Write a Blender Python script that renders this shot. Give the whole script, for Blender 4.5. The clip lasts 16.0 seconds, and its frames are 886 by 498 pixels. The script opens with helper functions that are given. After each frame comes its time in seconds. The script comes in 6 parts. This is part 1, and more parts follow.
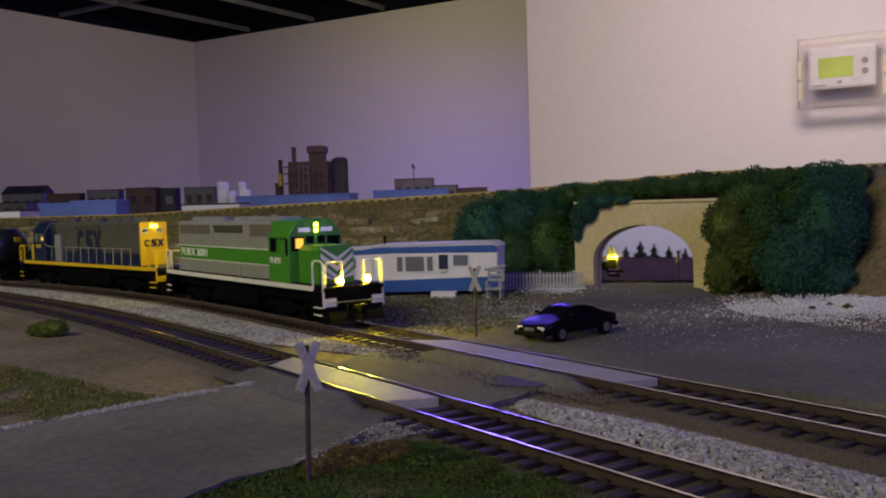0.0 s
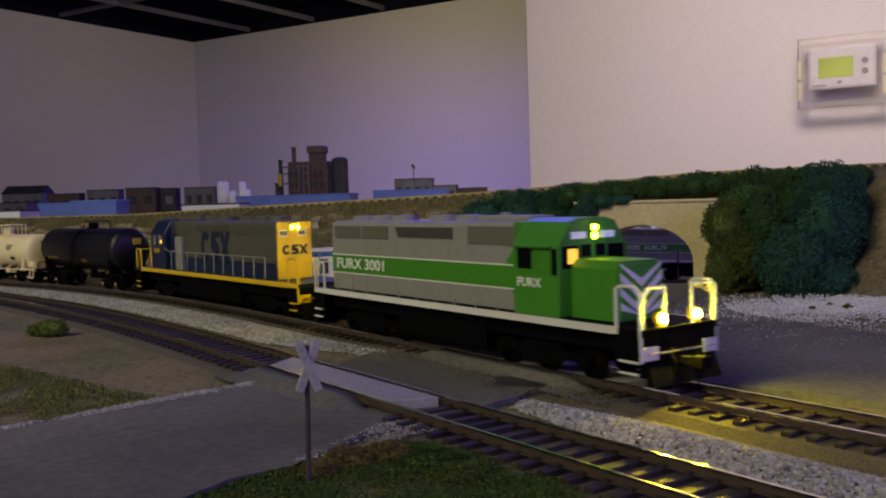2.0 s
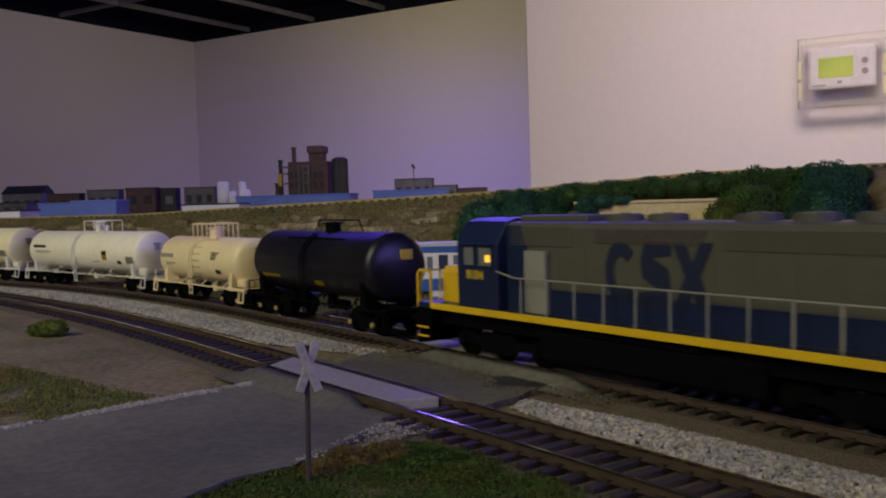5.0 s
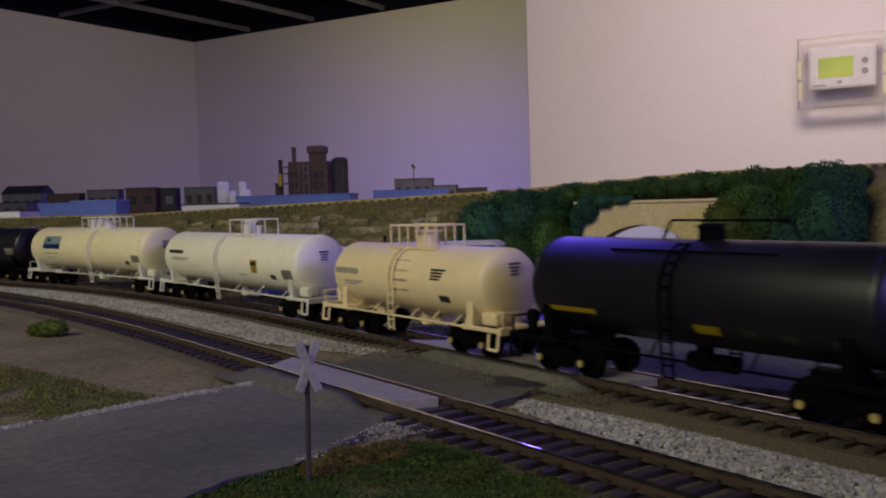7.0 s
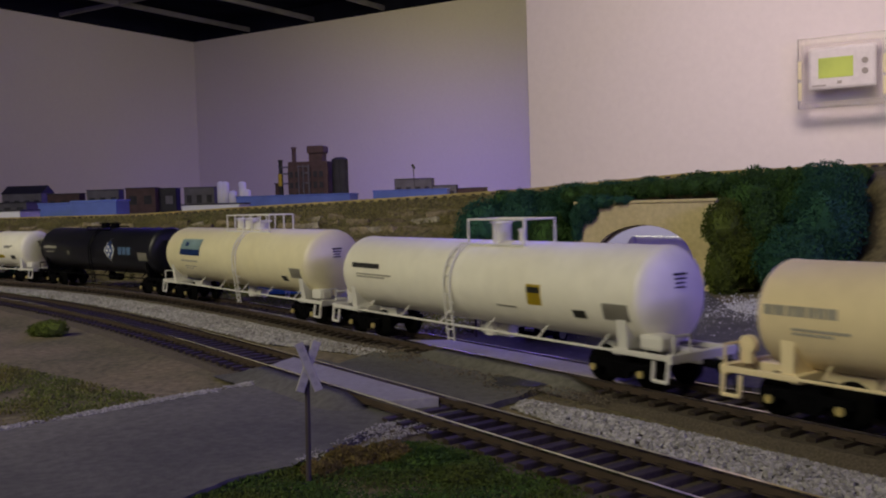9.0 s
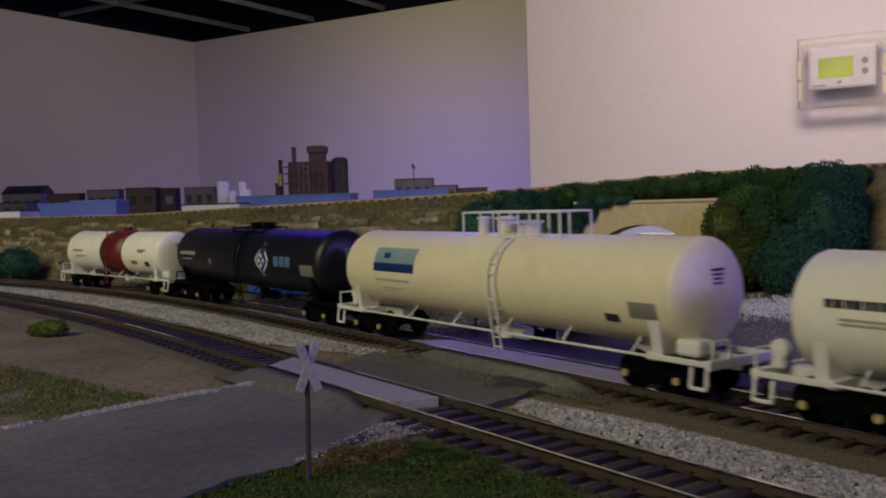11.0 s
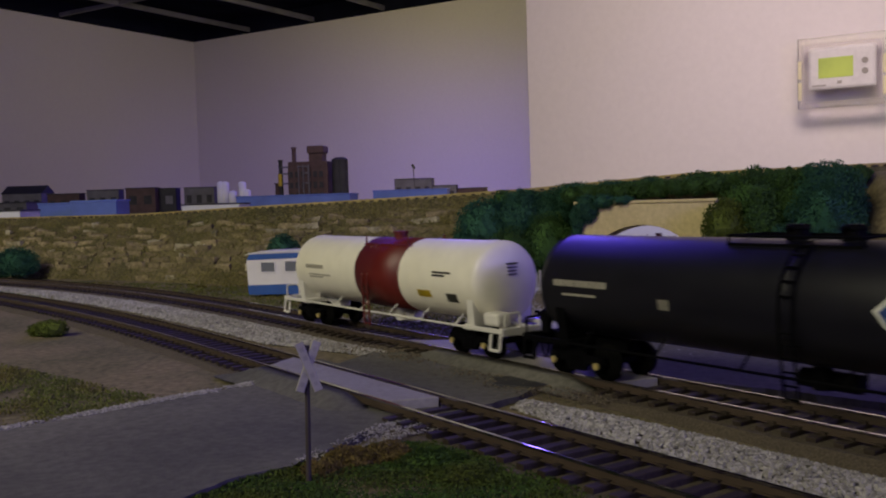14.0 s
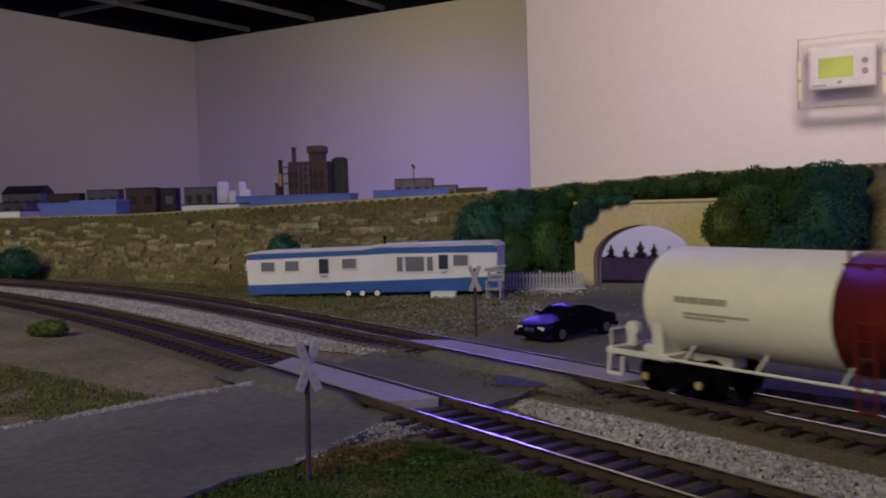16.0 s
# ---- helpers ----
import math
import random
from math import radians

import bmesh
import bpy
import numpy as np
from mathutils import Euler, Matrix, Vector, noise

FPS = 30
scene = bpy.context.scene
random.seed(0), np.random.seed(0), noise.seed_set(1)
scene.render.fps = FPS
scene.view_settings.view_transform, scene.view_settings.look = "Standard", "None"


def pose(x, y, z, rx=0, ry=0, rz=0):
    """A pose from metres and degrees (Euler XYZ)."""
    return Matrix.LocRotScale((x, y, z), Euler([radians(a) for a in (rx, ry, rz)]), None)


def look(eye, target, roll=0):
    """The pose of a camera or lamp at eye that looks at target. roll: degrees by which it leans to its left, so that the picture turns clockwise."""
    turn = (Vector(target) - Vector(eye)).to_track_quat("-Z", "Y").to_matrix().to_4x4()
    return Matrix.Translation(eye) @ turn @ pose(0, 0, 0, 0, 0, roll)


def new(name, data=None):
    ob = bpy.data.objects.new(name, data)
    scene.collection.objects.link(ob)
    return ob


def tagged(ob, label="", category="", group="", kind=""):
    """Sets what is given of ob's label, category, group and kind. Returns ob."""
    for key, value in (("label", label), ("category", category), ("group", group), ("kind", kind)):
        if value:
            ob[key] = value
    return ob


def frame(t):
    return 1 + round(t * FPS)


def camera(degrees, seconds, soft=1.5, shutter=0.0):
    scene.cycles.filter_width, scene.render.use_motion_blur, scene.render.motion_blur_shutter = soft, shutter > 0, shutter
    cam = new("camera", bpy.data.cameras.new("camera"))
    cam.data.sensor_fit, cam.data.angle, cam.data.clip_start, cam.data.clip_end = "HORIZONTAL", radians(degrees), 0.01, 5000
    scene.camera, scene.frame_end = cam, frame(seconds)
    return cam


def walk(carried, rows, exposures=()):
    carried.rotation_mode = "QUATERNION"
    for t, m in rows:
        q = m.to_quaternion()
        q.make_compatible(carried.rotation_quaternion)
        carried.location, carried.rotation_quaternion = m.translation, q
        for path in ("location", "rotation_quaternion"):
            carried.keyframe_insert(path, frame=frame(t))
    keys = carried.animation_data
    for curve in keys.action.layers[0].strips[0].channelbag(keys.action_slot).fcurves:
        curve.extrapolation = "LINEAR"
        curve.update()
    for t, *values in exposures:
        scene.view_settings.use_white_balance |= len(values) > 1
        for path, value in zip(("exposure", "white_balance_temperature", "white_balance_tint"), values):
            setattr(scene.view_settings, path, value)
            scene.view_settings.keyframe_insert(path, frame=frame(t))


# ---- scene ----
cam = camera(50.92, 16.0, soft=2.0, shutter=0.5)
EYE = (0.0, 0.0, 0.0583)
TILT = radians(2.948)
POSE = look(EYE, (0.0, math.cos(TILT), EYE[2] - math.sin(TILT)), -1.689)
walk(cam, [(0.0, POSE), (16.0, POSE)], exposures=[(0.0, 0.0), (16.0, 0.0)])

# ---------------- light ----------------
world = bpy.data.worlds.new("world")
scene.world = world
world.use_nodes = True
world.node_tree.nodes["Background"].inputs[0].default_value = (0.30, 0.26, 0.42, 1)
world.node_tree.nodes["Background"].inputs[1].default_value = 0.02


def area(name, at, to, size, power, colour, spread=math.pi):
    data = bpy.data.lights.new(name, "AREA")
    data.shape, data.size, data.size_y, data.energy, data.color = "RECTANGLE", size[0], size[1], power, colour
    data.spread = spread
    ob = new(name, data)
    ob.matrix_world = look(at, to)
    return ob


# warm room lamp under the ceiling, and blue-violet strips over the far benchwork and by the right wall
area("ceiling_lamp_warm", (-1.15, -0.7, 1.10), (-0.42, 0.6, 0.0), (1.0, 0.8), 5.4, (1.0, 0.93, 0.68), 1.5)
# added unseen fill that brightens the projecting white wall
area("white_wall_fill", (0.35, 0.95, 1.25), (1.0, 2.2, 0.35), (0.9, 0.6), 8.4, (1.0, 0.79, 0.73), 1.9)
# added warm fill, out of view, for the upper back wall
area("back_wall_fill", (-0.55, 4.5, 1.22), (-0.9, 6.4, 0.75), (1.4, 0.3), 10, (1.0, 0.86, 0.50))
area("led_strip_far", (0.24, 3.6, 1.02), (0.1, 1.9, 0.0), (0.7, 0.12), 12, (0.16, 0.10, 1.0))
# added violet fill facing away, tints the lower back wall
area("violet_wall_fill", (0.24, 3.75, 1.02), (-0.25, 5.6, 0.0), (1.4, 0.12), 7.0, (0.30, 0.20, 1.0), 1.2)
area("led_strip_side", (-1.9, 2.2, 1.0), (-2.2, 4.2, 0.0), (1.0, 0.12), 4.5, (0.30, 0.20, 1.0), 1.5)
# added unseen fill, brightens the walls that the tunnel mirror reflects
area("mirror_view_fill", (-1.9, -2.0, 1.1), (-2.8, -3.2, 0.3), (1.0, 0.12), 26, (0.72, 0.68, 1.0))
area("led_strip_mid", (-0.30, 1.95, 1.10), (0.05, 0.4, 0.0), (1.0, 0.12), 4.2, (0.13, 0.08, 1.0))
area("led_strip_right", (1.0, -0.5, 0.42), (0.1, 0.5, 0.0), (0.9, 0.06), 7, (0.30, 0.24, 1.0))

# ---------------- materials ----------------
MM = 0.001


def mat(name, colour, rough=0.6, metal=0.0, vary=0.15, scale=200.0, bump=0.0, bump_scale=None, stain=None, stain_scale=30.0,
        stain_amount=0.35, emit=None, emit_strength=0.0, coat=0.0, rand=0.0, island=0.0, spec=0.5):
    m = bpy.data.materials.new(name)
    m.use_nodes = True
    nt = m.node_tree
    n, l = nt.nodes, nt.links
    b = n["Principled BSDF"]
    b.inputs["Roughness"].default_value, b.inputs["Metallic"].default_value = rough, metal
    b.inputs["Coat Weight"].default_value = coat
    b.inputs["Specular IOR Level"].default_value = spec
    co = n.new("ShaderNodeTexCoord")
    fine = n.new("ShaderNodeTexNoise")
    fine.inputs["Scale"].default_value, fine.inputs["Detail"].default_value = scale, 4
    l.new(co.outputs["Object"], fine.inputs["Vector"])
    ramp = n.new("ShaderNodeMapRange")
    ramp.inputs["From Min"].default_value, ramp.inputs["From Max"].default_value = 0.3, 0.7
    ramp.inputs["To Min"].default_value, ramp.inputs["To Max"].default_value = 1 - vary, 1 + vary
    l.new(fine.outputs["Fac"], ramp.inputs["Value"])
    base = n.new("ShaderNodeMix")
    base.data_type, base.blend_type = "RGBA", "MIX"
    base.inputs[6].default_value = (*colour, 1)
    base.inputs[7].default_value = (*(stain or [c * 0.7 for c in colour]), 1)
    big = n.new("ShaderNodeTexNoise")
    big.inputs["Scale"].default_value, big.inputs["Detail"].default_value = stain_scale, 5
    l.new(co.outputs["Object"], big.inputs["Vector"])
    bigr = n.new("ShaderNodeMapRange")
    bigr.inputs["From Min"].default_value, bigr.inputs["From Max"].default_value = 0.42, 0.68
    bigr.inputs["To Max"].default_value = stain_amount
    l.new(big.outputs["Fac"], bigr.inputs["Value"])
    l.new(bigr.outputs["Result"], base.inputs[0])
    hsv = n.new("ShaderNodeHueSaturation")
    l.new(base.outputs[2], hsv.inputs["Color"])
    value = ramp.outputs["Result"]
    for amount, node, out in ((rand, "ShaderNodeObjectInfo", "Random"), (island, "ShaderNodeNewGeometry", "Random Per Island")):
        if amount:
            info = n.new(node)
            mr = n.new("ShaderNodeMapRange")
            mr.inputs["To Min"].default_value, mr.inputs["To Max"].default_value = 1 - amount, 1 + amount
            l.new(info.outputs[out], mr.inputs["Value"])
            mul = n.new("ShaderNodeMath")
            mul.operation = "MULTIPLY"
            l.new(value, mul.inputs[0])
            l.new(mr.outputs["Result"], mul.inputs[1])
            value = mul.outputs[0]
    l.new(value, hsv.inputs["Value"])
    l.new(hsv.outputs["Color"], b.inputs["Base Color"])
    rr = n.new("ShaderNodeMapRange")
    rr.inputs["To Min"].default_value, rr.inputs["To Max"].default_value = max(0.02, rough - 0.12), min(1, rough + 0.12)
    l.new(big.outputs["Fac"], rr.inputs["Value"])
    l.new(rr.outputs["Result"], b.inputs["Roughness"])
    if bump:
        bp = n.new("ShaderNodeBump")
        bp.inputs["Strength"].default_value, bp.inputs["Distance"].default_value = 0.6, bump
        src = fine
        if bump_scale:
            src = n.new("ShaderNodeTexNoise")
            src.inputs["Scale"].default_value, src.inputs["Detail"].default_value = bump_scale, 5
            l.new(co.outputs["Object"], src.inputs["Vector"])
        l.new(src.outputs["Fac"], bp.inputs["Height"])
        l.new(bp.outputs["Normal"], b.inputs["Normal"])
    if emit:
        b.inputs["Emission Color"].default_value, b.inputs["Emission Strength"].default_value = (*emit, 1), emit_strength
    return m


M = {
    "earth": mat("earth", (0.20, 0.165, 0.10), 0.95, spec=0.2, vary=0.35, scale=330, bump=0.0008, bump_scale=700, stain=(0.11, 0.105, 0.055), stain_scale=16, stain_amount=0.9),
    "grass": mat("grass", (0.115, 0.135, 0.035), 0.95, spec=0.1, vary=0.35, scale=1100, island=0.3, stain=(0.16, 0.12, 0.04), stain_scale=30, stain_amount=0.7),
    "grass_dark": mat("grass_dark", (0.045, 0.085, 0.020), 0.95, spec=0.1, vary=0.3, scale=700, island=0.3, stain=(0.085, 0.085, 0.02), stain_scale=45, stain_amount=0.6),
    "asphalt": mat("asphalt", (0.100, 0.096, 0.087), 0.95, spec=0.2, vary=0.2, scale=420, bump=0.0003, bump_scale=1400, stain=(0.19, 0.18, 0.16), stain_scale=9, stain_amount=0.8),
    "ballast": mat("ballast", (0.33, 0.315, 0.31), 0.9, vary=0.2, scale=800, island=0.4, stain=(0.20, 0.185, 0.17), stain_scale=30, stain_amount=0.6),
    "ballast_brown": mat("ballast_brown", (0.088, 0.070, 0.050), 0.95, vary=0.4, scale=1500, bump=0.0008, bump_scale=1500, stain=(0.07, 0.058, 0.042), stain_scale=40),
    "tie": mat("tie", (0.035, 0.026, 0.020), 0.6, spec=0.3, vary=0.3, scale=900, rand=0.3),
    "rail": mat("rail", (0.055, 0.038, 0.027), 0.6, vary=0.2, scale=150, stain=(0.07, 0.045, 0.03), stain_scale=60),
    "rail_top": mat("rail_top", (0.62, 0.58, 0.54), 0.16, 1.0, vary=0.15, scale=200),
    "panel": mat("panel", (0.28, 0.265, 0.25), 0.6, vary=0.12, scale=500, stain=(0.22, 0.20, 0.18), stain_scale=60),
    "wall": mat("wall_paint", (0.64, 0.61, 0.55), 0.9, vary=0.02, scale=60, bump=0.0003, bump_scale=90, stain=(0.60, 0.56, 0.50), stain_scale=1.2),
    "wall_white": mat("wall_white", (0.80, 0.76, 0.72), 0.9, vary=0.02, scale=60, bump=0.0003, bump_scale=90, stain=(0.76, 0.72, 0.68), stain_scale=1.2),
    # near-black colour stands for the unlit space over the ceiling grid
    "dark": mat("ceiling_unlit_paint", (0.010, 0.011, 0.020), 0.95, vary=0.4, scale=3, spec=0.0),
    "grid": mat("grid_metal", (0.16, 0.16, 0.17), 0.5, 0.2, vary=0.3, scale=5),
    "carpet": mat("room_floor", (0.12, 0.11, 0.11), 0.95, vary=0.2, scale=80),
    "rock": mat("rock", (0.25, 0.20, 0.115), 0.95, vary=0.4, scale=300, bump=0.0012, bump_scale=350, island=0.3, stain=(0.085, 0.075, 0.035), stain_scale=11, stain_amount=0.95),
    "rock_pale": mat("rock_pale", (0.37, 0.33, 0.235), 0.95, vary=0.4, scale=300, bump=0.0012, bump_scale=350, island=0.3, stain=(0.16, 0.135, 0.07), stain_scale=40, stain_amount=0.9),
    "mortar": mat("hill_earth", (0.17, 0.14, 0.07), 0.95, vary=0.4, scale=300, bump=0.002, bump_scale=200, stain=(0.085, 0.075, 0.035), stain_scale=18, stain_amount=0.9),
    "turf": mat("turf", (0.20, 0.18, 0.07), 0.95, vary=0.4, scale=700, bump=0.0015, bump_scale=500, stain=(0.12, 0.115, 0.045), stain_scale=20, stain_amount=0.8),
    "leaf": mat("leaf_green", (0.044, 0.092, 0.026), 0.9, spec=0.15, vary=0.2, scale=300, island=0.3, stain=(0.02, 0.05, 0.03), stain_scale=20),
    "leaf_blue": mat("leaf_bluegreen", (0.032, 0.092, 0.055), 0.9, spec=0.15, vary=0.2, scale=300, island=0.3, stain=(0.02, 0.05, 0.035), stain_scale=20),
    "leaf_olive": mat("leaf_olive", (0.085, 0.11, 0.020), 0.9, spec=0.15, vary=0.2, scale=300, island=0.3, stain=(0.03, 0.05, 0.02), stain_scale=20),
    "moss": mat("moss", (0.21, 0.185, 0.06), 0.95, vary=0.3, scale=500, island=0.35, stain=(0.12, 0.125, 0.045), stain_scale=25, stain_amount=0.8),
    "bark": mat("bark", (0.05, 0.035, 0.02), 0.9, vary=0.3, scale=300),
    "stone": mat("portal_stone", (0.60, 0.50, 0.26), 0.85, vary=0.10, scale=300, bump=0.0004, bump_scale=300, stain=(0.48, 0.39, 0.19), stain_scale=28, stain_amount=0.7),
    "fence": mat("weathered_white", (0.40, 0.385, 0.36), 0.7, vary=0.15, scale=200),
    "white": mat("white_plastic", (0.72, 0.70, 0.66), 0.5, vary=0.05, scale=100),
    "snow": mat("white_gravel", (0.62, 0.61, 0.60), 0.9, vary=0.2, scale=800, island=0.3),
    "blue": mat("trailer_blue", (0.02, 0.085, 0.30), 0.5, vary=0.08, scale=100),
    "glass_grey": mat("window_grey", (0.16, 0.17, 0.18), 0.2, vary=0.1, scale=60),
    "black": mat("black_plastic", (0.003, 0.003, 0.004), 0.7, spec=0.05, vary=0.2, scale=300),
    "black_car": mat("black_car_paint", (0.004, 0.004, 0.006), 0.26, spec=0.10, vary=0.1, scale=100),
    "rubber": mat("rubber", (0.004, 0.004, 0.004), 0.85, spec=0.05, vary=0.2, scale=300),
    "steel": mat("steel", (0.45, 0.44, 0.43), 0.3, 1.0, vary=0.1, scale=300),
    "brass": mat("brass", (0.75, 0.58, 0.28), 0.3, 1.0, vary=0.1, scale=300),
}
mirror = bpy.data.materials.new("mirror")
mirror.use_nodes = True
mirror.node_tree.nodes["Principled BSDF"].inputs["Metallic"].default_value = 1
mirror.node_tree.nodes["Principled BSDF"].inputs["Roughness"].default_value = 0.02
mirror.node_tree.nodes["Principled BSDF"].inputs["Base Color"].default_value = (0.80, 0.80, 0.82, 1)
M["mirror"] = mirror
glass = bpy.data.materials.new("clear_plastic")
glass.use_nodes = True
glass.node_tree.nodes["Principled BSDF"].inputs["Transmission Weight"].default_value = 0.9
glass.node_tree.nodes["Principled BSDF"].inputs["Roughness"].default_value = 0.12
glass.node_tree.nodes["Principled BSDF"].inputs["IOR"].default_value = 1.3
glass.node_tree.nodes["Principled BSDF"].inputs["Base Color"].default_value = (0.9, 0.88, 0.84, 1)
M["clear"] = glass


# ---------------- mesh helpers (all in millimetres) ----------------
def mesh_of(name, bm, material, smooth=False):
    bm.transform(Matrix.Scale(MM, 4))
    me = bpy.data.meshes.new(name)
    if smooth:
        for f in bm.faces:
            f.smooth = True
    bm.to_mesh(me)
    bm.free()
    me.materials.append(M[material] if isinstance(material, str) else material)
    return me


def part(name, bm, material, parent=None, label="", smooth=False):
    ob = new(name, mesh_of(name, bm, material, smooth))
    if parent is not None:
        ob.parent = parent
    return tagged(ob, label)


def thing(name, label, category, group="", x=0, y=0, z=0, rz=0, kind=""):
    ob = new(name)
    ob.empty_display_size = 0.01
    ob.matrix_world = pose(x * MM, y * MM, z * MM, 0, 0, rz)
    return tagged(ob, label, category, group, kind)


def bm_new():
    return bmesh.new()


def box(bm, x0, x1, y0, y1, z0, z1, bevel=0.0, taper=None):
    vs = [bm.verts.new((x, y, z)) for z in (z0, z1) for y in (y0, y1) for x in (x0, x1)]
    if taper:
        cx, cy = (x0 + x1) / 2, (y0 + y1) / 2
        for v in vs[4:]:
            v.co.x, v.co.y = cx + (v.co.x - cx) * taper, cy + (v.co.y - cy) * taper
    fs = [bm.faces.new([vs[i] for i in q]) for q in ((0, 2, 3, 1), (4, 5, 7, 6), (0, 1, 5, 4), (2, 6, 7, 3), (0, 4, 6, 2), (1, 3, 7, 5))]
    if bevel:
        es = list({e for f in fs for e in f.edges})
        bmesh.ops.bevel(bm, geom=es, offset=bevel, segments=2, affect="EDGES", profile=0.5)
    return bm


def rod(bm, a, b, r, n=8, r2=None, caps=True):
    a, b = Vector(a), Vector(b)
    d = (b - a).normalized()
    u = d.orthogonal().normalized()
    w = d.cross(u)
    r2 = r if r2 is None else r2
    ra, rb = [], []
    for i in range(n):
        c, s = math.cos(2 * math.pi * i / n), math.sin(2 * math.pi * i / n)
        ra.append(bm.verts.new(a + (u * c + w * s) * r))
        rb.append(bm.verts.new(b + (u * c + w * s) * r2))
    for i in range(n):
        bm.faces.new((ra[i], ra[(i + 1) % n], rb[(i + 1) % n], rb[i]))
    if caps:
        bm.faces.new(ra[::-1])
        bm.faces.new(rb)
    return bm


def pipe(bm, pts, r, n=6):
    for a, b in zip(pts[:-1], pts[1:]):
        rod(bm, a, b, r, n)
    return bm


def prism(bm, outline, y0, y1, plane="xz"):
    """An outline of (a, b) pairs pushed through from y0 to y1."""
    def at(a, b, y):
        return (a, y, b) if plane == "xz" else (y, a, b) if plane == "yz" else (a, b, y)
    lo = [bm.verts.new(at(a, b, y0)) for a, b in outline]
    hi = [bm.verts.new(at(a, b, y1)) for a, b in outline]
    k = len(outline)
    for i in range(k):
        bm.faces.new((lo[i], lo[(i + 1) % k], hi[(i + 1) % k], hi[i]))
    bm.faces.new(lo[::-1])
    bm.faces.new(hi)
    bmesh.ops.recalc_face_normals(bm, faces=bm.faces[:])
    return bm


def lathe_x(bm, prof, n=40, cy=0, cz=0, a0=0.0, a1=2 * math.pi):
    """Turn a profile of (x, radius) round an axis along x."""
    closed = abs(a1 - a0 - 2 * math.pi) < 1e-6
    k = n if closed else n + 1
    rings = []
    for x, r in prof:
        if r < 1e-6:
            rings.append([bm.verts.new((x, cy, cz))])
        else:
            rings.append([bm.verts.new((x, cy + r * math.sin(a0 + (a1 - a0) * i / n), cz + r * math.cos(a0 + (a1 - a0) * i / n))) for i in range(k)])
    for p, q in zip(rings[:-1], rings[1:]):
        for i in range(n):
            j = (i + 1) % k
            if len(p) == 1:
                bm.faces.new((p[0], q[i], q[j]))
            elif len(q) == 1:
                bm.faces.new((p[i], q[0], p[j]))
            else:
                bm.faces.new((p[i], q[i], q[j], p[j]))
    bmesh.ops.recalc_face_normals(bm, faces=bm.faces[:])
    return bm


def scatter(name, spots, size, material, parent=None, flat=0.7, seed=1):
    """Many small angular lumps, one mesh: spots are (x, y, z) in millimetres."""
    rng = np.random.default_rng(seed)
    base = np.array([(1, 0, 0), (-1, 0, 0), (0, 1, 0), (0, -1, 0), (0, 0, 1), (0, 0, -1)], float)
    tri = np.array([(0, 2, 4), (2, 1, 4), (1, 3, 4), (3, 0, 4), (2, 0, 5), (1, 2, 5), (3, 1, 5), (0, 3, 5)])
    spots = np.asarray(spots, float)
    k = len(spots)
    v = np.repeat(base[None], k, 0) * rng.uniform(0.55, 1.25, (k, 6, 1))
    a = rng.uniform(0, 6.283, k)
    ca, sa = np.cos(a)[:, None], np.sin(a)[:, None]
    x, y = v[..., 0] * ca - v[..., 1] * sa, v[..., 0] * sa + v[..., 1] * ca
    t = rng.uniform(-0.7, 0.7, k)[:, None]
    z, x = v[..., 2] * np.cos(t) + x * np.sin(t), x * np.cos(t) - v[..., 2] * np.sin(t)
    s = (size * rng.uniform(0.6, 1.4, k))[:, None]
    P = np.stack([x * s, y * s, z * s * flat], -1) + spots[:, None]
    F = (tri[None] + (np.arange(k) * 6)[:, None, None]).reshape(-1, 3)
    me = bpy.data.meshes.new(name)
    me.from_pydata((P.reshape(-1, 3) * MM).tolist(), [], F.tolist())
    me.materials.append(M[material])
    ob = new(name, me)
    if parent is not None:
        ob.parent = parent
    return ob


def leaves(name, spots, size, material, parent=None, seed=1):
    """Many small bent leaves, one mesh."""
    rng = np.random.default_rng(seed)
    spots = np.asarray(spots, float)
    k = len(spots)
    u = rng.normal(size=(k, 3))
    u /= np.linalg.norm(u, axis=1)[:, None]
    w = np.cross(u, rng.normal(size=(k, 3)))
    w /= np.linalg.norm(w, axis=1)[:, None]
    nrm = np.cross(u, w)
    s = (size * rng.uniform(0.6, 1.5, k))[:, None]
    P = np.stack([spots - u * s, spots + w * s * 0.7 + nrm * s * 0.25, spots + u * s, spots - w * s * 0.7 + nrm * s * 0.25], 1)
    i = np.arange(k)[:, None] * 4
    F = np.concatenate([i + np.array([[0, 1, 2]]), i + np.array([[0, 2, 3]])])
    me = bpy.data.meshes.new(name)
    me.from_pydata((P.reshape(-1, 3) * MM).tolist(), [], F.tolist())
    me.materials.append(M[material])
    ob = new(name, me)
    if parent is not None:
        ob.parent = parent
    return ob


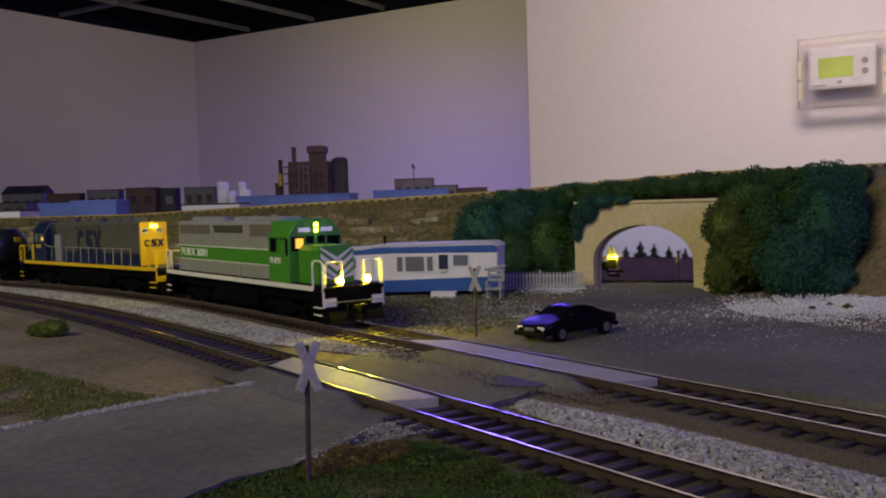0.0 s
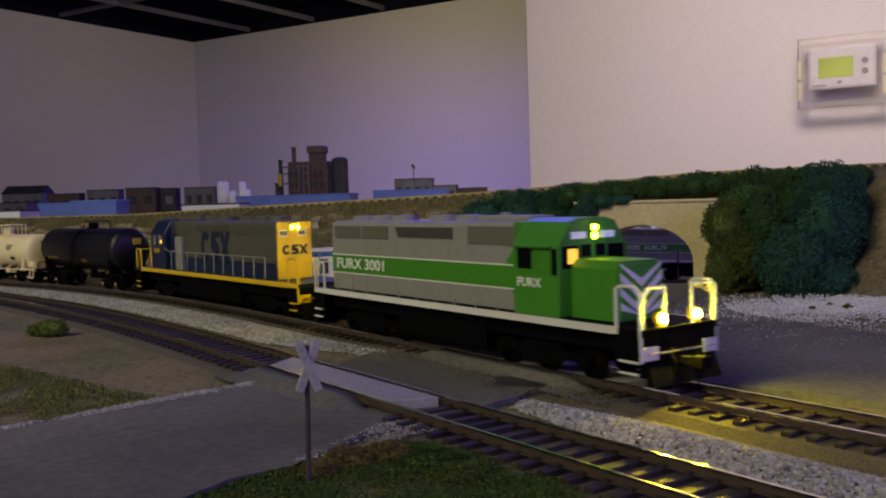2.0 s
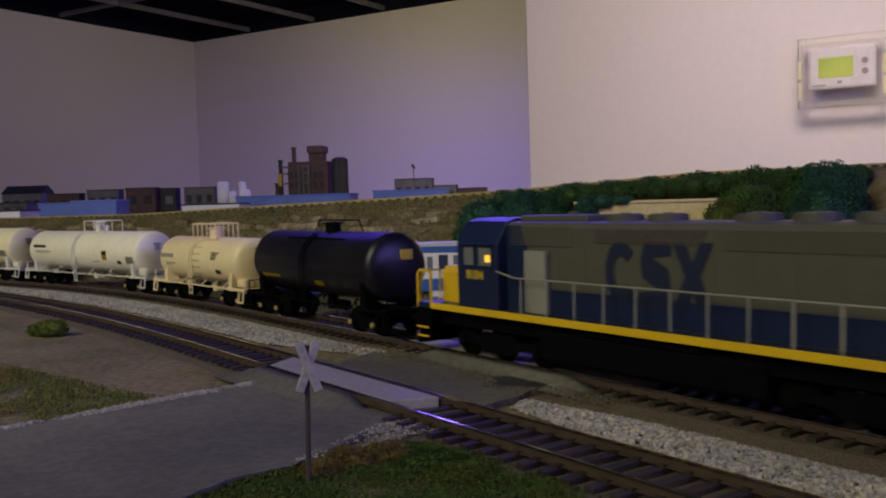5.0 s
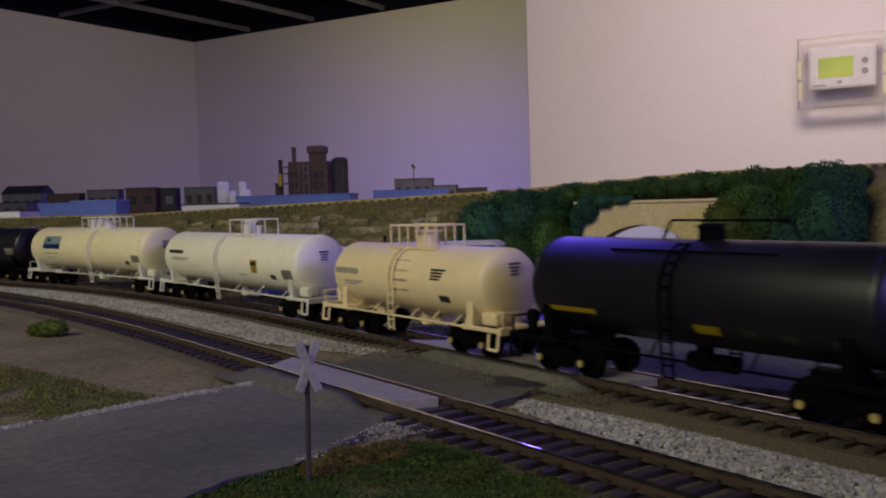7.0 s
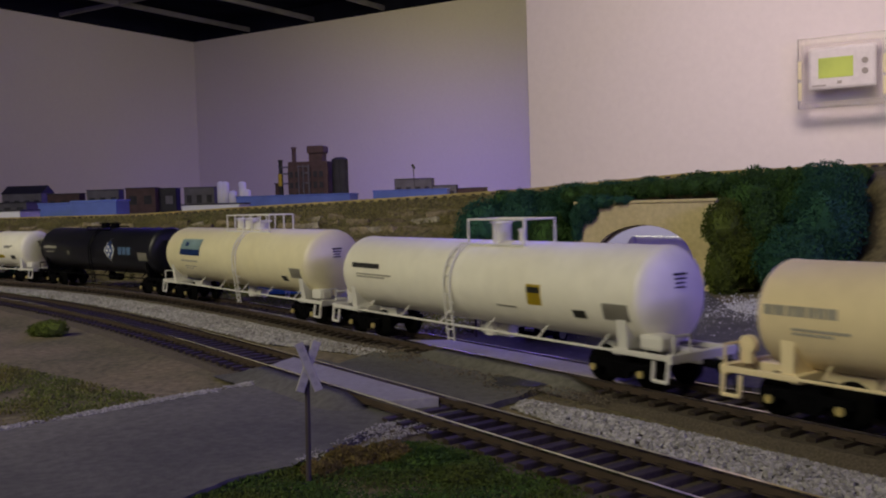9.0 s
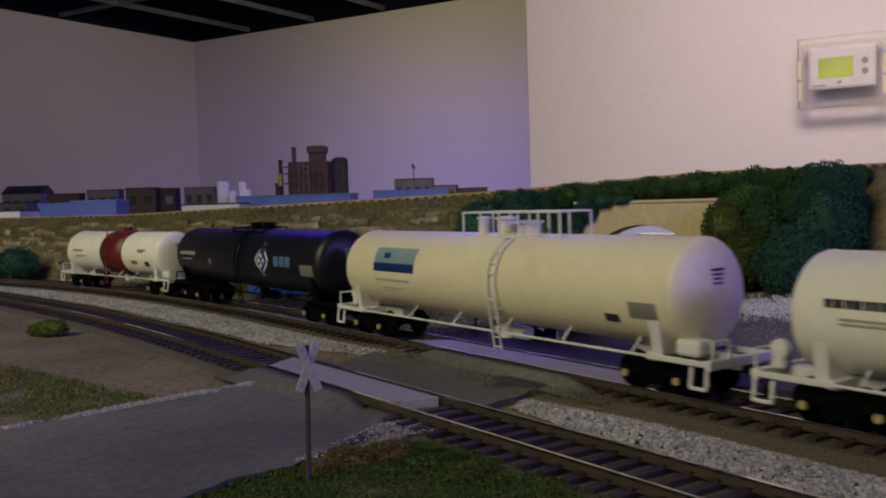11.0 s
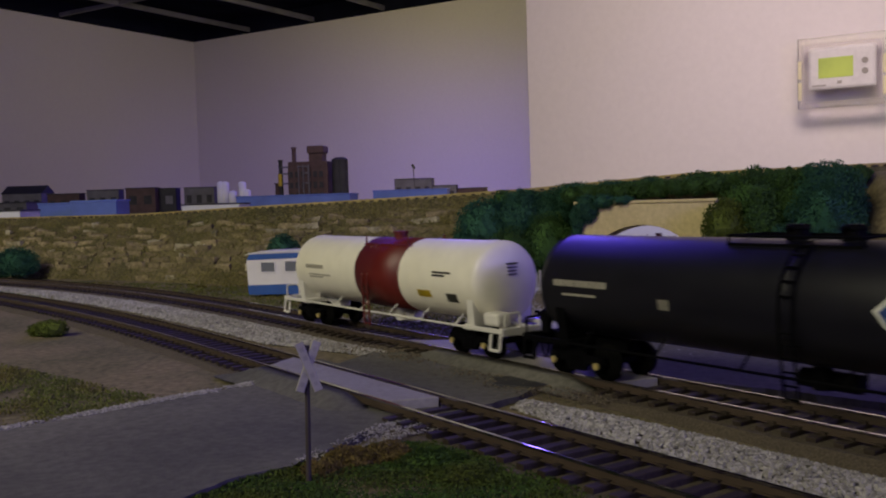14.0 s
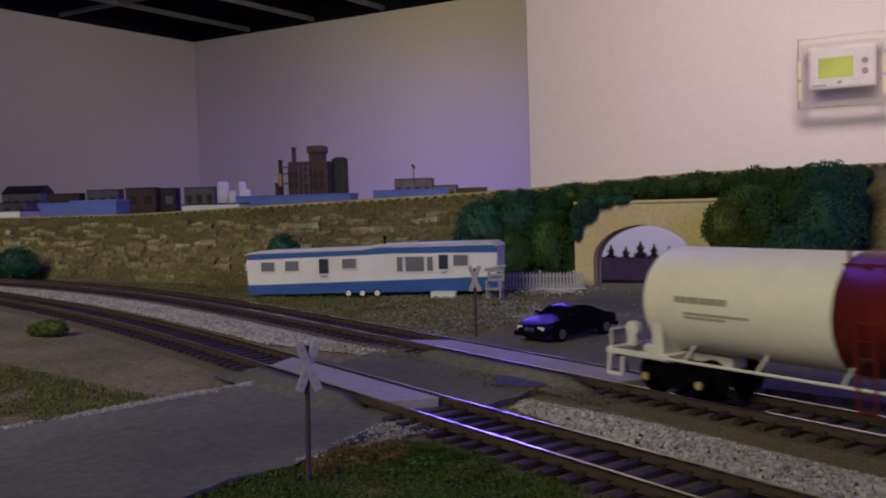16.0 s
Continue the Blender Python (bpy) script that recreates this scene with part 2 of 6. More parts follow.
def text(name, words, size, parent, material, m, stretch=1.0, bold=0.0):
    """Flat lettering, size in millimetres, standing in the pose m of its parent (x along the line, z up is local y)."""
    cu = bpy.data.curves.new(name, "FONT")
    cu.body, cu.size, cu.align_x, cu.align_y = words, size * MM, "CENTER", "CENTER"
    cu.extrude, cu.offset, cu.resolution_u = 0.00008, bold * MM, 3
    tmp = bpy.data.objects.new(name, cu)
    scene.collection.objects.link(tmp)
    bpy.context.view_layer.update()
    me = bpy.data.meshes.new_from_object(tmp.evaluated_get(bpy.context.evaluated_depsgraph_get()))
    bpy.data.objects.remove(tmp)
    me.materials.clear()
    me.materials.append(M[material])
    for v in me.vertices:
        v.co.x *= stretch
    ob = new(name, me)
    ob.parent = parent
    ob.matrix_basis = m
    return tagged(ob, kind="stuff")


# ---------------- the two tracks ----------------
STEP = 2.0


def centreline(o, ang, s0, k, ramp, back, fore, bend_at, bend_k):
    """Distance, x, y, heading along a track; 0 is at y = 330 mm."""
    rows, q, th, s = [], Vector((o, 330.0)), ang, 0.0
    while s < back:
        s += STEP
        th += k * min(max((s - s0) / ramp, 0), 1) * STEP
        q = q - STEP * Vector((math.cos(th), math.sin(th)))
        rows.append((-s, q.x, q.y, th))
    rows.reverse()
    q, th, s = Vector((o, 330.0)), ang, 0.0
    rows.append((0.0, q.x, q.y, th))
    while s < fore:
        s += STEP
        th += bend_k * STEP if s > bend_at else 0
        q = q + STEP * Vector((math.cos(th), math.sin(th)))
        rows.append((s, q.x, q.y, th))
    return np.array(rows)


MAIN = centreline(35.9, -0.96986, 113.8, 0.000743, 246.6, 2000, 2000, 450, 0.0011)
NEAR = centreline(-48.2, -0.96495, 8.0, 0.000456, 150.0, 1600, 700, 450, 0.0011)


def on(track, s, v=0.0):
    x, y, th = (np.interp(s, track[:, 0], track[:, i]) for i in (1, 2, 3))
    return x + v * math.sin(th), y - v * math.cos(th), th


GROUND = -5.0


# ---------------- ground, road, ballast ----------------
def hill_front(x):
    """Depth of the foot of the embankment, by x."""
    return np.interp(x, [-1500, -419, -265, -160, -40, 40, 95, 170, 215, 300, 420], [1500, 915, 830, 750, 700, 678, 690, 658, 585, 560, 540])


bm = bm_new()
xs, ys = np.arange(-1700, 1601, 20.0), np.arange(-1300, 1501, 20.0)
grid = {}
for i, x in enumerate(xs):
    for j, y in enumerate(ys):
        h = GROUND + 0.8 * noise.noise((x / 60, y / 60, 0)) - 0.6
        grid[i, j] = bm.verts.new((x, y, h))
for i in range(len(xs) - 1):
    for j in range(len(ys) - 1):
        bm.faces.new((grid[i, j], grid[i + 1, j], grid[i + 1, j + 1], grid[i, j + 1]))
tagged(part("ground", bm, "earth", smooth=True), "brown scenic earth ground of the model layout", "ground", kind="structure")


def sheet(name, outline, z, material, label, category, sub=0):
    b = bm_new()
    lo = [b.verts.new((x, y, z)) for x, y in outline]
    b.faces.new(lo)
    r = bmesh.ops.extrude_face_region(b, geom=b.faces[:])
    for v in r["geom"]:
        if isinstance(v, bmesh.types.BMVert):
            v.co.z -= 2.5
    bmesh.ops.recalc_face_normals(b, faces=b.faces[:])
    return tagged(part(name, b, material), label, category, kind="structure")


def wobble(pts, amount, step=4.0, seed=3):
    out = []
    for (ax, ay), (bx, by) in zip(pts, pts[1:] + pts[:1]):
        k = max(1, int(math.hypot(bx - ax, by - ay) / step))
        for i in range(k):
            x, y = ax + (bx - ax) * i / k, ay + (by - ay) * i / k
            out.append((x + amount * noise.noise((x / 5, y / 5, seed)), y + amount * noise.noise((x / 5, y / 5, seed + 9))))
    return out


# the road comes from the camera's side, crosses both tracks and runs on to the tunnel
sheet("road", wobble([(-129, 262), (-111, 281), (-85, 306), (-62, 328), (-44, 352), (-30, 386), (-8, 402), (14, 418), (30, 440), (60, 520), (92, 590), (100, 662),
                      (170, 630), (165, 585), (150, 480), (185, 390), (215, 300), (160, 232), (100, 290), (45, 330), (22, 288), (-6, 262), (-22, 250), (-35, 222), (-51, 208), (-70, 175), (-190, 195)], 1.6),
      GROUND + 1.6, "asphalt", "worn grey asphalt road over the level crossing", "road")

# grey stone ballast between the tracks, brown under the main track
def stone_band(name, s0, s1, v0, v1, track, count, size, material, seed, z0=GROUND, z1=GROUND + 1.5, skip=None):
    rng = np.random.default_rng(seed)
    pts = []
    while len(pts) < count:
        s, f = rng.uniform(s0, s1), rng.uniform(0, 1)
        v = (v0 if np.isscalar(v0) else np.interp(s, *v0)) * (1 - f) + f * (v1 if np.isscalar(v1) else np.interp(s, *v1))
        if skip and skip(s):
            continue
        x, y, _ = on(track, s, v)
        bulge = math.sin(math.pi * f)
        pts.append((x, y, z0 + (z1 - z0) * bulge * rng.uniform(0.5, 1.1)))
    return scatter(name, pts, size, material, seed=seed)


ob = stone_band("ballast", -900, -78, 17, ([-900, -500, -300, -150, -78], [34, 44, 46, 44, 24]), MAIN, 26000, 1.0, "ballast", 4)
tagged(ob, "loose pale grey ballast stones between the two tracks", "ballast", kind="stuff")
ob = stone_band("ballast", 32, 360, ([32, 70, 360], [32, 26, 25]), ([32, 70, 360], [42, 47, 47]), MAIN, 13000, 0.85, "ballast", 5)
tagged(ob, "loose pale grey ballast stones between the two tracks", "ballast", kind="stuff")
ob = stone_band("gravel_edge", -700, -110, -22, -17, NEAR, 900, 0.8, "ballast", 6, z1=GROUND + 0.6)
tagged(ob, "thin strip of fine grey gravel along the siding", "gravel", kind="stuff")


def roadbed(name, track, s0, s1, half, z, material, label):
    b = bm_new()
    prev = None
    for s in np.arange(s0, s1 + 1, 10.0):
        row = []
        for v, h in ((-half - 4, GROUND - 1), (-half, z), (half, z), (half + 4, GROUND - 1)):
            x, y, _ = on(track, s, v + 0.8 * noise.noise((s / 9, v, 2)))
            row.append(b.verts.new((x, y, h + 0.3 * noise.noise((s / 7, v, 5)))))
        if prev:
            for i in range(3):
                b.faces.new((prev[i], row[i], row[i + 1], prev[i + 1]))
        prev = row
    bmesh.ops.recalc_face_normals(b, faces=b.faces[:])
    return tagged(part(name, b, material), label, "roadbed", kind="structure")


roadbed("roadbed", MAIN, -1960, 1960, 17.5, -3.6, "ballast_brown", "brown gravel roadbed under the main track")
roadbed("roadbed", NEAR, -1500, 660, 16.5, -3.9, "ballast_brown", "brown gravel roadbed under the siding")


def rail_mesh(b, track, s0, s1, v, z, w, h):
    prev = None
    for s in np.arange(s0, s1 + 0.1, 8.0):
        row = []
        for dv, dz in ((-w, z - h), (-w, z), (w, z), (w, z - h)):
            x, y, _ = on(track, s, v + dv)
            row.append(b.verts.new((x, y, dz)))
        if prev:
            for i in range(4):
                b.faces.new((prev[i], row[i], row[(i + 1) % 4], prev[(i + 1) % 4]))
        else:
            b.faces.new(row)
        prev = row
    b.faces.new(prev[::-1])
    bmesh.ops.recalc_face_normals(b, faces=b.faces[:])


def build_track(track, s0, s1, z, near0, near1, gaps, label):
    t = tagged(thing("railway_track", label, "track", "tracks of the layout"), kind="structure")
    for v in (-8.75, 8.75):
        b = bm_new()
        rail_mesh(b, track, s0, s1, v, z - 0.6, 0.26, 1.6)
        rail_mesh(b, track, s0, s1, v, z - 2.15, 0.95, 0.35)
        rail = part("rail", b, "rail", t)
        b = bm_new()
        rail_mesh(b, track, s0, s1, v, z, 0.46, 0.6)
        part("rail_head", b, "rail_top", rail, "worn bright steel rail head")
    b = bm_new()
    box(b, -15, 15, -1.45, 1.45, z - 4.4, z - 2.4, 0.25)
    box(b, -10.6, -7.0, -1.0, 1.0, z - 2.5, z - 1.9)
    box(b, 7.0, 10.6, -1.0, 1.0, z - 2.5, z - 1.9)
    tie_me = mesh_of("sleeper", b, "tie")
    rest = []
    for s in np.arange(s0 + 4, s1, 7.48):
        if any(a < s < c for a, c in gaps):
            continue
        x, y, th = on(track, s)
        if near0 < s < near1:
            ob = new("sleeper", tie_me)
            ob.parent = t
            ob.matrix_basis = pose(x * MM, y * MM, 0, 0, 0, math.degrees(th) - 90 + random.uniform(-0.8, 0.8))
        else:
            rest.append((x, y, th))
    b = bm_new()
    for x, y, th in rest:
        k = len(b.verts)
        box(b, -15, 15, -1.45, 1.45, z - 4.4, z - 2.4)
        b.verts.ensure_lookup_table()
        bmesh.ops.transform(b, matrix=Matrix.Translation((x, y, 0)) @ Matrix.Rotation(th - math.pi / 2, 4, "Z"), verts=b.verts[k:])
    tagged(part("far_sleepers", b, "tie", t), kind="stuff")
    return t


build_track(MAIN, -1960, 1960, 0.0, -800, 320, [(-62, 40)], "model railway main track with brown ties and bright rails")
build_track(NEAR, -1500, 660, 0.0, -640, 320, [(-22, 70)], "model railway siding track with dark ties and bright rails")


def crossing_panel(track, s0, s1, v0, v1, skew, label):
    b = bm_new()
    pts = []
    for v, a, c in ((v0, s0, s1), (v1, s0 + skew[0], s1 + skew[1])):
        pts.append([on(track, s, v)[:2] for s in (a, c)])
    outline = [pts[0][0], pts[0][1], pts[1][1], pts[1][0]]
    prism(b, outline, -3.5, -0.35, "xy")
    bmesh.ops.bevel(b, geom=b.edges[:], offset=0.3, segments=1, affect="EDGES")
    return tagged(part("crossing_panel", b, "panel"), label, "crossing panel", kind="structure")


crossing_panel(MAIN, -69, 46, -7.2, 7.2, (-14, -4), "smooth pale grey crossing panel between the main rails")
crossing_panel(NEAR, -30, 70, -7.2, 7.2, (10, -6), "smooth pale grey crossing panel between the siding rails")


def road_apron(track, s0, s1, side, reach, label):
    """Asphalt laid up to the outside of a rail at the crossing."""
    b = bm_new()
    prev = None
    for s in np.arange(s0, s1 + 1, 4.0):
        row = []
        for v, z in ((9.7, -2.6), (9.7, -0.55), (14, -0.8), (reach * 0.7, -2.2), (reach, -4.2)):
            x, y, _ = on(track, s, side * (v + (1.5 * noise.noise((s / 9, v, 3)) if v > 14 else 0)))
            f = min(1.0, (s - s0) / 16, (s1 - s) / 16)
            row.append(b.verts.new((x, y, (z + (0.15 * noise.noise((s / 5, v, 1)) if v > 10 else 0)) * f - 4.6 * (1 - f))))
        if prev:
            for i in range(4):
                b.faces.new((prev[i], row[i], row[i + 1], prev[i + 1]))
        prev = row
    bmesh.ops.recalc_face_normals(b, faces=b.faces[:])
    tagged(part("road_apron", b, "asphalt", smooth=True), label, "road", kind="structure")


sheet("oil_stain", wobble([(17, 306), (27, 300), (36, 306), (36, 318), (26, 324), (17, 317)], 3.5, 2.0, 8), GROUND + 2.2, mat("oil_stain", (0.035, 0.035, 0.038), 0.7, vary=0.3, scale=300), "dark oil stain on the road between the tracks", "stain")
for side in (-1, 1):
    road_apron(NEAR, -36, 62, side, 24, "grey asphalt ramp beside the siding rail")
    road_apron(MAIN, -70, 40, side, 22, "grey asphalt ramp beside the main rail")


# ---------------- embankment, hill and far benchwork ----------------
def ledge_z(x):
    return np.interp(x, [-900, -300, -170, 0, 65, 180, 300, 420], [51, 52, 56, 61, 63.5, 71, 73, 73])


def ledge_back(x):
    """How far behind the foot the ledge lies."""
    return np.interp(x, [-900, -300, 0, 95, 170, 230, 420], [70, 62, 52, 20, 24, 62, 75])


def embankment_point(x, f):
    y0 = hill_front(x)
    z = GROUND - 2 + (ledge_z(x) - GROUND + 2) * f
    y = y0 + ledge_back(x) * f ** 1.3
    n = noise.fractal((x / 40, f * 2.0, 1.5), 1.0, 2.0, 4)
    k = min(f * 4, (1 - f) * 5, 1)
    return x, y + 6 * n * k, z + 1.5 * n * k


bm = bm_new()
xs = np.arange(-1500, 421, 5.0)
rows = []
for x in xs:
    rows.append([bm.verts.new(embankment_point(x, f)) for f in np.linspace(0, 1, 13)])
for a, b in zip(rows[:-1], rows[1:]):
    for i in range(12):
        bm.faces.new((a[i], b[i], b[i + 1], a[i + 1]))
tagged(part("embankment", bm, "mortar", smooth=True), "brown rocky embankment behind the tracks", "embankment", kind="structure")

# strata of rock faces on the embankment
rng = np.random.default_rng(12)
rocks = thing("rock_wall", "weathered brown and tan layered rock face of the embankment", "rock wall")
rocks["kind"] = "structure"
for tone, share in (("rock", 0.60), ("rock_pale", 0.09)):
    b = bm_new()
    for row, f in enumerate((0.08, 0.16, 0.24, 0.32, 0.40, 0.48, 0.56, 0.65, 0.74, 0.83)):
        x = -1000.0
        while x < 90:
            w = rng.uniform(4, 24)
            if rng.uniform() < share and not (f < 0.2 and rng.uniform() < 0.5):
                px, py, pz = embankment_point(x + w / 2, f + rng.uniform(-0.02, 0.02))
                hh = rng.uniform(1.4, 3.6)
                k = len(b.verts)
                slope = math.atan2(hill_front(x + 8) - hill_front(x - 8), 16)
                box(b, -w / 2, w / 2, -1.2, 4, -hh, hh)
                b.verts.ensure_lookup_table()
                for v in b.verts[k:]:
                    v.co += Vector((rng.uniform(-2.6, 2.6), rng.uniform(-1.3, 1.1), rng.uniform(-1.3, 1.3)))
                bmesh.ops.transform(b, matrix=Matrix.Translation((px, py, pz)) @ Matrix.Rotation(slope, 4, "Z") @ Matrix.Rotation(rng.uniform(-0.12, 0.12), 4, "Y"), verts=b.verts[k:])
            x += w * rng.uniform(0.7, 1.0)
    ob = part("rock_face", b, tone, rocks)
    ob["kind"] = "stuff"

# dry turf clinging to the upper slope and between the rocks
g = np.random.default_rng(31)
spots = []
while len(spots) < 110000:
    x, f = g.uniform(-900, 100), g.uniform(0.02, 1.0)
    if g.uniform() < 0.18 + 0.75 * max(0, f - 0.45) + 0.5 * max(0, noise.noise((x / 30, f * 4, 8))):
        px, py, pz = embankment_point(x, f)
        spots.append((px, py - g.uniform(0, 3.0), pz + g.uniform(0, 0.8)))
tagged(leaves("moss", spots, 0.55, "moss", seed=5), "olive moss and dry turf on the rock face", "moss", kind="stuff")

# the ledge with its upper track, and the plateau of the far benchwork
bm = bm_new()
rows = []
for x in np.arange(-1500, 421, 20.0):
    y = hill_front(x) + ledge_back(x)
    row = [(x, y - 1, ledge_z(x) - 3), (x, y, ledge_z(x)), (x + 10, y + 36, ledge_z(x)), (x + 20, y + 70, ledge_z(x) - 4), (x + 20, y + 72, -60)]
    rows.append([bm.verts.new(p) for p in row])
for a, b in zip(rows[:-1], rows[1:]):
    for i in range(4):
        bm.faces.new((a[i], b[i], b[i + 1], a[i + 1]))
bmesh.ops.recalc_face_normals(bm, faces=bm.faces[:])
tagged(part("ledge", bm, "turf", smooth=False), "turf ledge along the top of the embankment", "ledge", kind="structure")

bm = bm_new()
prev = None
for x in np.arange(-1200, 421, 10.0):
    y = hill_front(x) + ledge_back(x) + 8
    z = ledge_z(x)
    row = [bm.verts.new(p) for p in ((x, y, z), (x, y, z + 2.6), (x, y + 1.1, z + 2.6), (x, y + 1.1, z))]
    if prev:
        for i in range(3):
            bm.faces.new((prev[i], row[i], row[i + 1], prev[i + 1]))
    prev = row
up = tagged(thing("upper_track", "brass-coloured rail of the upper track on the ledge", "track"), kind="structure")
part("rail", bm, mat("rail_brass", (0.42, 0.33, 0.12), 0.5, 0.3, vary=0.3, scale=90), up)
bm = bm_new()
for x in np.arange(-1190, 415, 7.5):
    y, z = hill_front(x) + ledge_back(x), ledge_z(x)
    box(bm, x - 1.5, x + 1.5, y + 3.5, y + 30, z - 0.4, z + 1.3)
tagged(part("sleepers", bm, "tie", up), kind="stuff")

bm = bm_new()
prism(bm, [(-5200, 1150), (-300, 1000), (130, 900), (420, 800), (560, 2400), (-1500, 7000), (-5200, 5200)], 20, 52, "xy")
tagged(part("far_benchwork", bm, "turf"), "flat far part of the layout with yard and town", "benchwork", kind="structure")


# ---------------- the room ----------------
CORNER = Vector((-1.90, 7.35))
E1, E2 = Vector((0.853, -0.521)).normalized(), Vector((-0.521, -0.853)).normalized()


def room_xy(a, b):
    q = CORNER + E1 * a + E2 * b
    return q.x * 1000, q.y * 1000


def slab(name, a0, a1, b0, b1, z0, z1, material, label, category):
    b = bm_new()
    prism(b, [room_xy(a0, b0), room_xy(a0, b1), room_xy(a1, b1), room_xy(a1, b0)], z0 * 1000, z1 * 1000, "xy")
    return tagged(part(name, b, material), label, category, kind="structure")


CEIL = 1.36
slab("wall_back", -0.1, 10.1, -0.1, 0, -1.1, 1.47, "wall", "plain painted back wall of the room", "wall")
slab("wall_left", -0.1, 0, 0, 9.6, -1.1, 1.47, "wall", "plain painted side wall of the room", "wall")
slab("wall_right", 10.0, 10.1, 0, 9.6, -1.1, 1.47, "wall", "plain painted side wall of the room", "wall")
slab("wall_front", -0.1, 10.1, 9.5, 9.6, -1.1, 1.47, "wall", "plain painted wall closing the room", "wall")
slab("floor", 0, 10, 0, 9.5, -1.2, -1.1, "carpet", "dark floor of the room", "floor")
slab("wall_closet", 4.28, 10.0, 0.0, 2.87, -1.1, 1.47, "wall_white", "pale painted wall projecting into the room", "wall")
slab("ceiling", -0.1, 10.1, -0.1, 9.6, 1.47, 1.57, "dark", "open ceiling above the bare grid, its shade painted near-black", "ceiling")
# bare ceiling grid
for i in range(1, 16):
    slab("ceiling_grid", i * 0.61 - 0.009, i * 0.61 + 0.009, 0.01, 9.49, CEIL, CEIL + 0.03, "grid", "bare metal ceiling grid runner", "ceiling grid")
for i in range(1, 8):
    slab("ceiling_grid", 0.01, 9.99, i * 1.22 - 0.009, i * 1.22 + 0.009, CEIL + 0.004, CEIL + 0.028, "grid", "bare metal ceiling grid runner", "ceiling grid")
# near-black bands paint the shade on the walls above the grid
slab("trim_left", 0, 0.03, 0, 9.5, CEIL - 0.005, CEIL + 0.109, "dark", "wall above the ceiling grid, its shade painted near-black", "trim")
slab("trim_back", 0.03, 4.28, 0, 0.03, CEIL - 0.005, CEIL + 0.109, "dark", "wall above the ceiling grid, its shade painted near-black", "trim")


# ---------------- the train ----------------
M.update({
    "loco_green": mat("loco_green", (0.055, 0.235, 0.018), 0.42, vary=0.06, scale=200, stain=(0.045, 0.19, 0.02), stain_scale=40),
    "loco_grey": mat("loco_grey", (0.26, 0.26, 0.235), 0.5, vary=0.06, scale=200, stain=(0.21, 0.205, 0.18), stain_scale=40),
    "loco_darkgrey": mat("loco_darkgrey", (0.085, 0.083, 0.066), 0.5, vary=0.06, scale=200, stain=(0.065, 0.062, 0.05), stain_scale=40),
    "grille": mat("grille", (0.075, 0.066, 0.055), 0.6, vary=0.3, scale=900),
    "louvre": mat("louvre", (0.15, 0.135, 0.11), 0.6, vary=0.2, scale=900),
    "loco_blue": mat("loco_blue", (0.008, 0.017, 0.060), 0.42, vary=0.08, scale=200),
    "loco_yellow": mat("loco_yellow", (0.72, 0.48, 0.010), 0.45, vary=0.06, scale=200, stain=(0.55, 0.33, 0.02), stain_scale=50),
    "letter_white": mat("letter_white", (0.75, 0.75, 0.70), 0.6, vary=0.05),
    "letter_blue": mat("letter_blue", (0.008, 0.014, 0.045), 0.6, vary=0.05),
    "letter_black": mat("letter_black", (0.03, 0.03, 0.03), 0.7, vary=0.05),
    "letter_grey": mat("letter_grey", (0.35, 0.33, 0.28), 0.7, vary=0.05),
    "tank_cream": mat("tank_cream", (0.83, 0.70, 0.44), 0.5, vary=0.04, scale=150, stain=(0.68, 0.53, 0.32), stain_scale=25, stain_amount=0.4),
    "tank_white": mat("tank_white", (0.84, 0.81, 0.70), 0.45, vary=0.04, scale=150, stain=(0.74, 0.69, 0.54), stain_scale=25, stain_amount=0.4),
    "tank_ivory": mat("tank_ivory", (0.78, 0.715, 0.48), 0.45, vary=0.04, scale=150, stain=(0.68, 0.60, 0.36), stain_scale=25, stain_amount=0.4),
    "tank_black": mat("tank_black", (0.006, 0.006, 0.011), 0.40, vary=0.15, scale=150, stain=(0.014, 0.014, 0.018), stain_scale=25),
    "tank_red": mat("tank_red", (0.125, 0.012, 0.009), 0.45, vary=0.1, scale=150, stain=(0.10, 0.010, 0.008), stain_scale=30),
    "cap": mat("bearing_brass", (0.62, 0.50, 0.20), 0.35, 0.3, vary=0.1),
    "placard": mat("placard", (0.06, 0.06, 0.05), 0.5, vary=0.2),
    "sky_blue": mat("sky_blue", (0.33, 0.47, 0.52), 0.5, vary=0.1, scale=90),
    "deep_blue": mat("deep_blue", (0.015, 0.05, 0.22), 0.5, vary=0.1, scale=90),
    "pale_blue": mat("pale_blue", (0.16, 0.28, 0.50), 0.5, vary=0.1, scale=90),
    "amber": mat("amber", (0.55, 0.40, 0.02), 0.5, vary=0.1),
    "lamp": mat("lamp", (1, 0.9, 0.5), 0.4, emit=(1.0, 0.80, 0.02), emit_strength=2200),
    "lamp_dim": mat("lamp_dim", (1, 0.9, 0.5), 0.4, emit=(1.0, 0.84, 0.006), emit_strength=160),
    "lamp_rear": mat("lamp_rear", (1, 0.9, 0.5), 0.4, emit=(1.0, 0.80, 0.0007), emit_strength=900),
    "cab_glow": mat("cab_glow", (1, 0.6, 0.1), 0.4, emit=(1.0, 0.50, 0.04), emit_strength=1.2),
    "board_glow": mat("board_glow", (0.8, 0.8, 0.9), 0.4, emit=(0.55, 0.5, 0.9), emit_strength=0.2),
})

WHEEL_R = 5.3
SPINNING = []


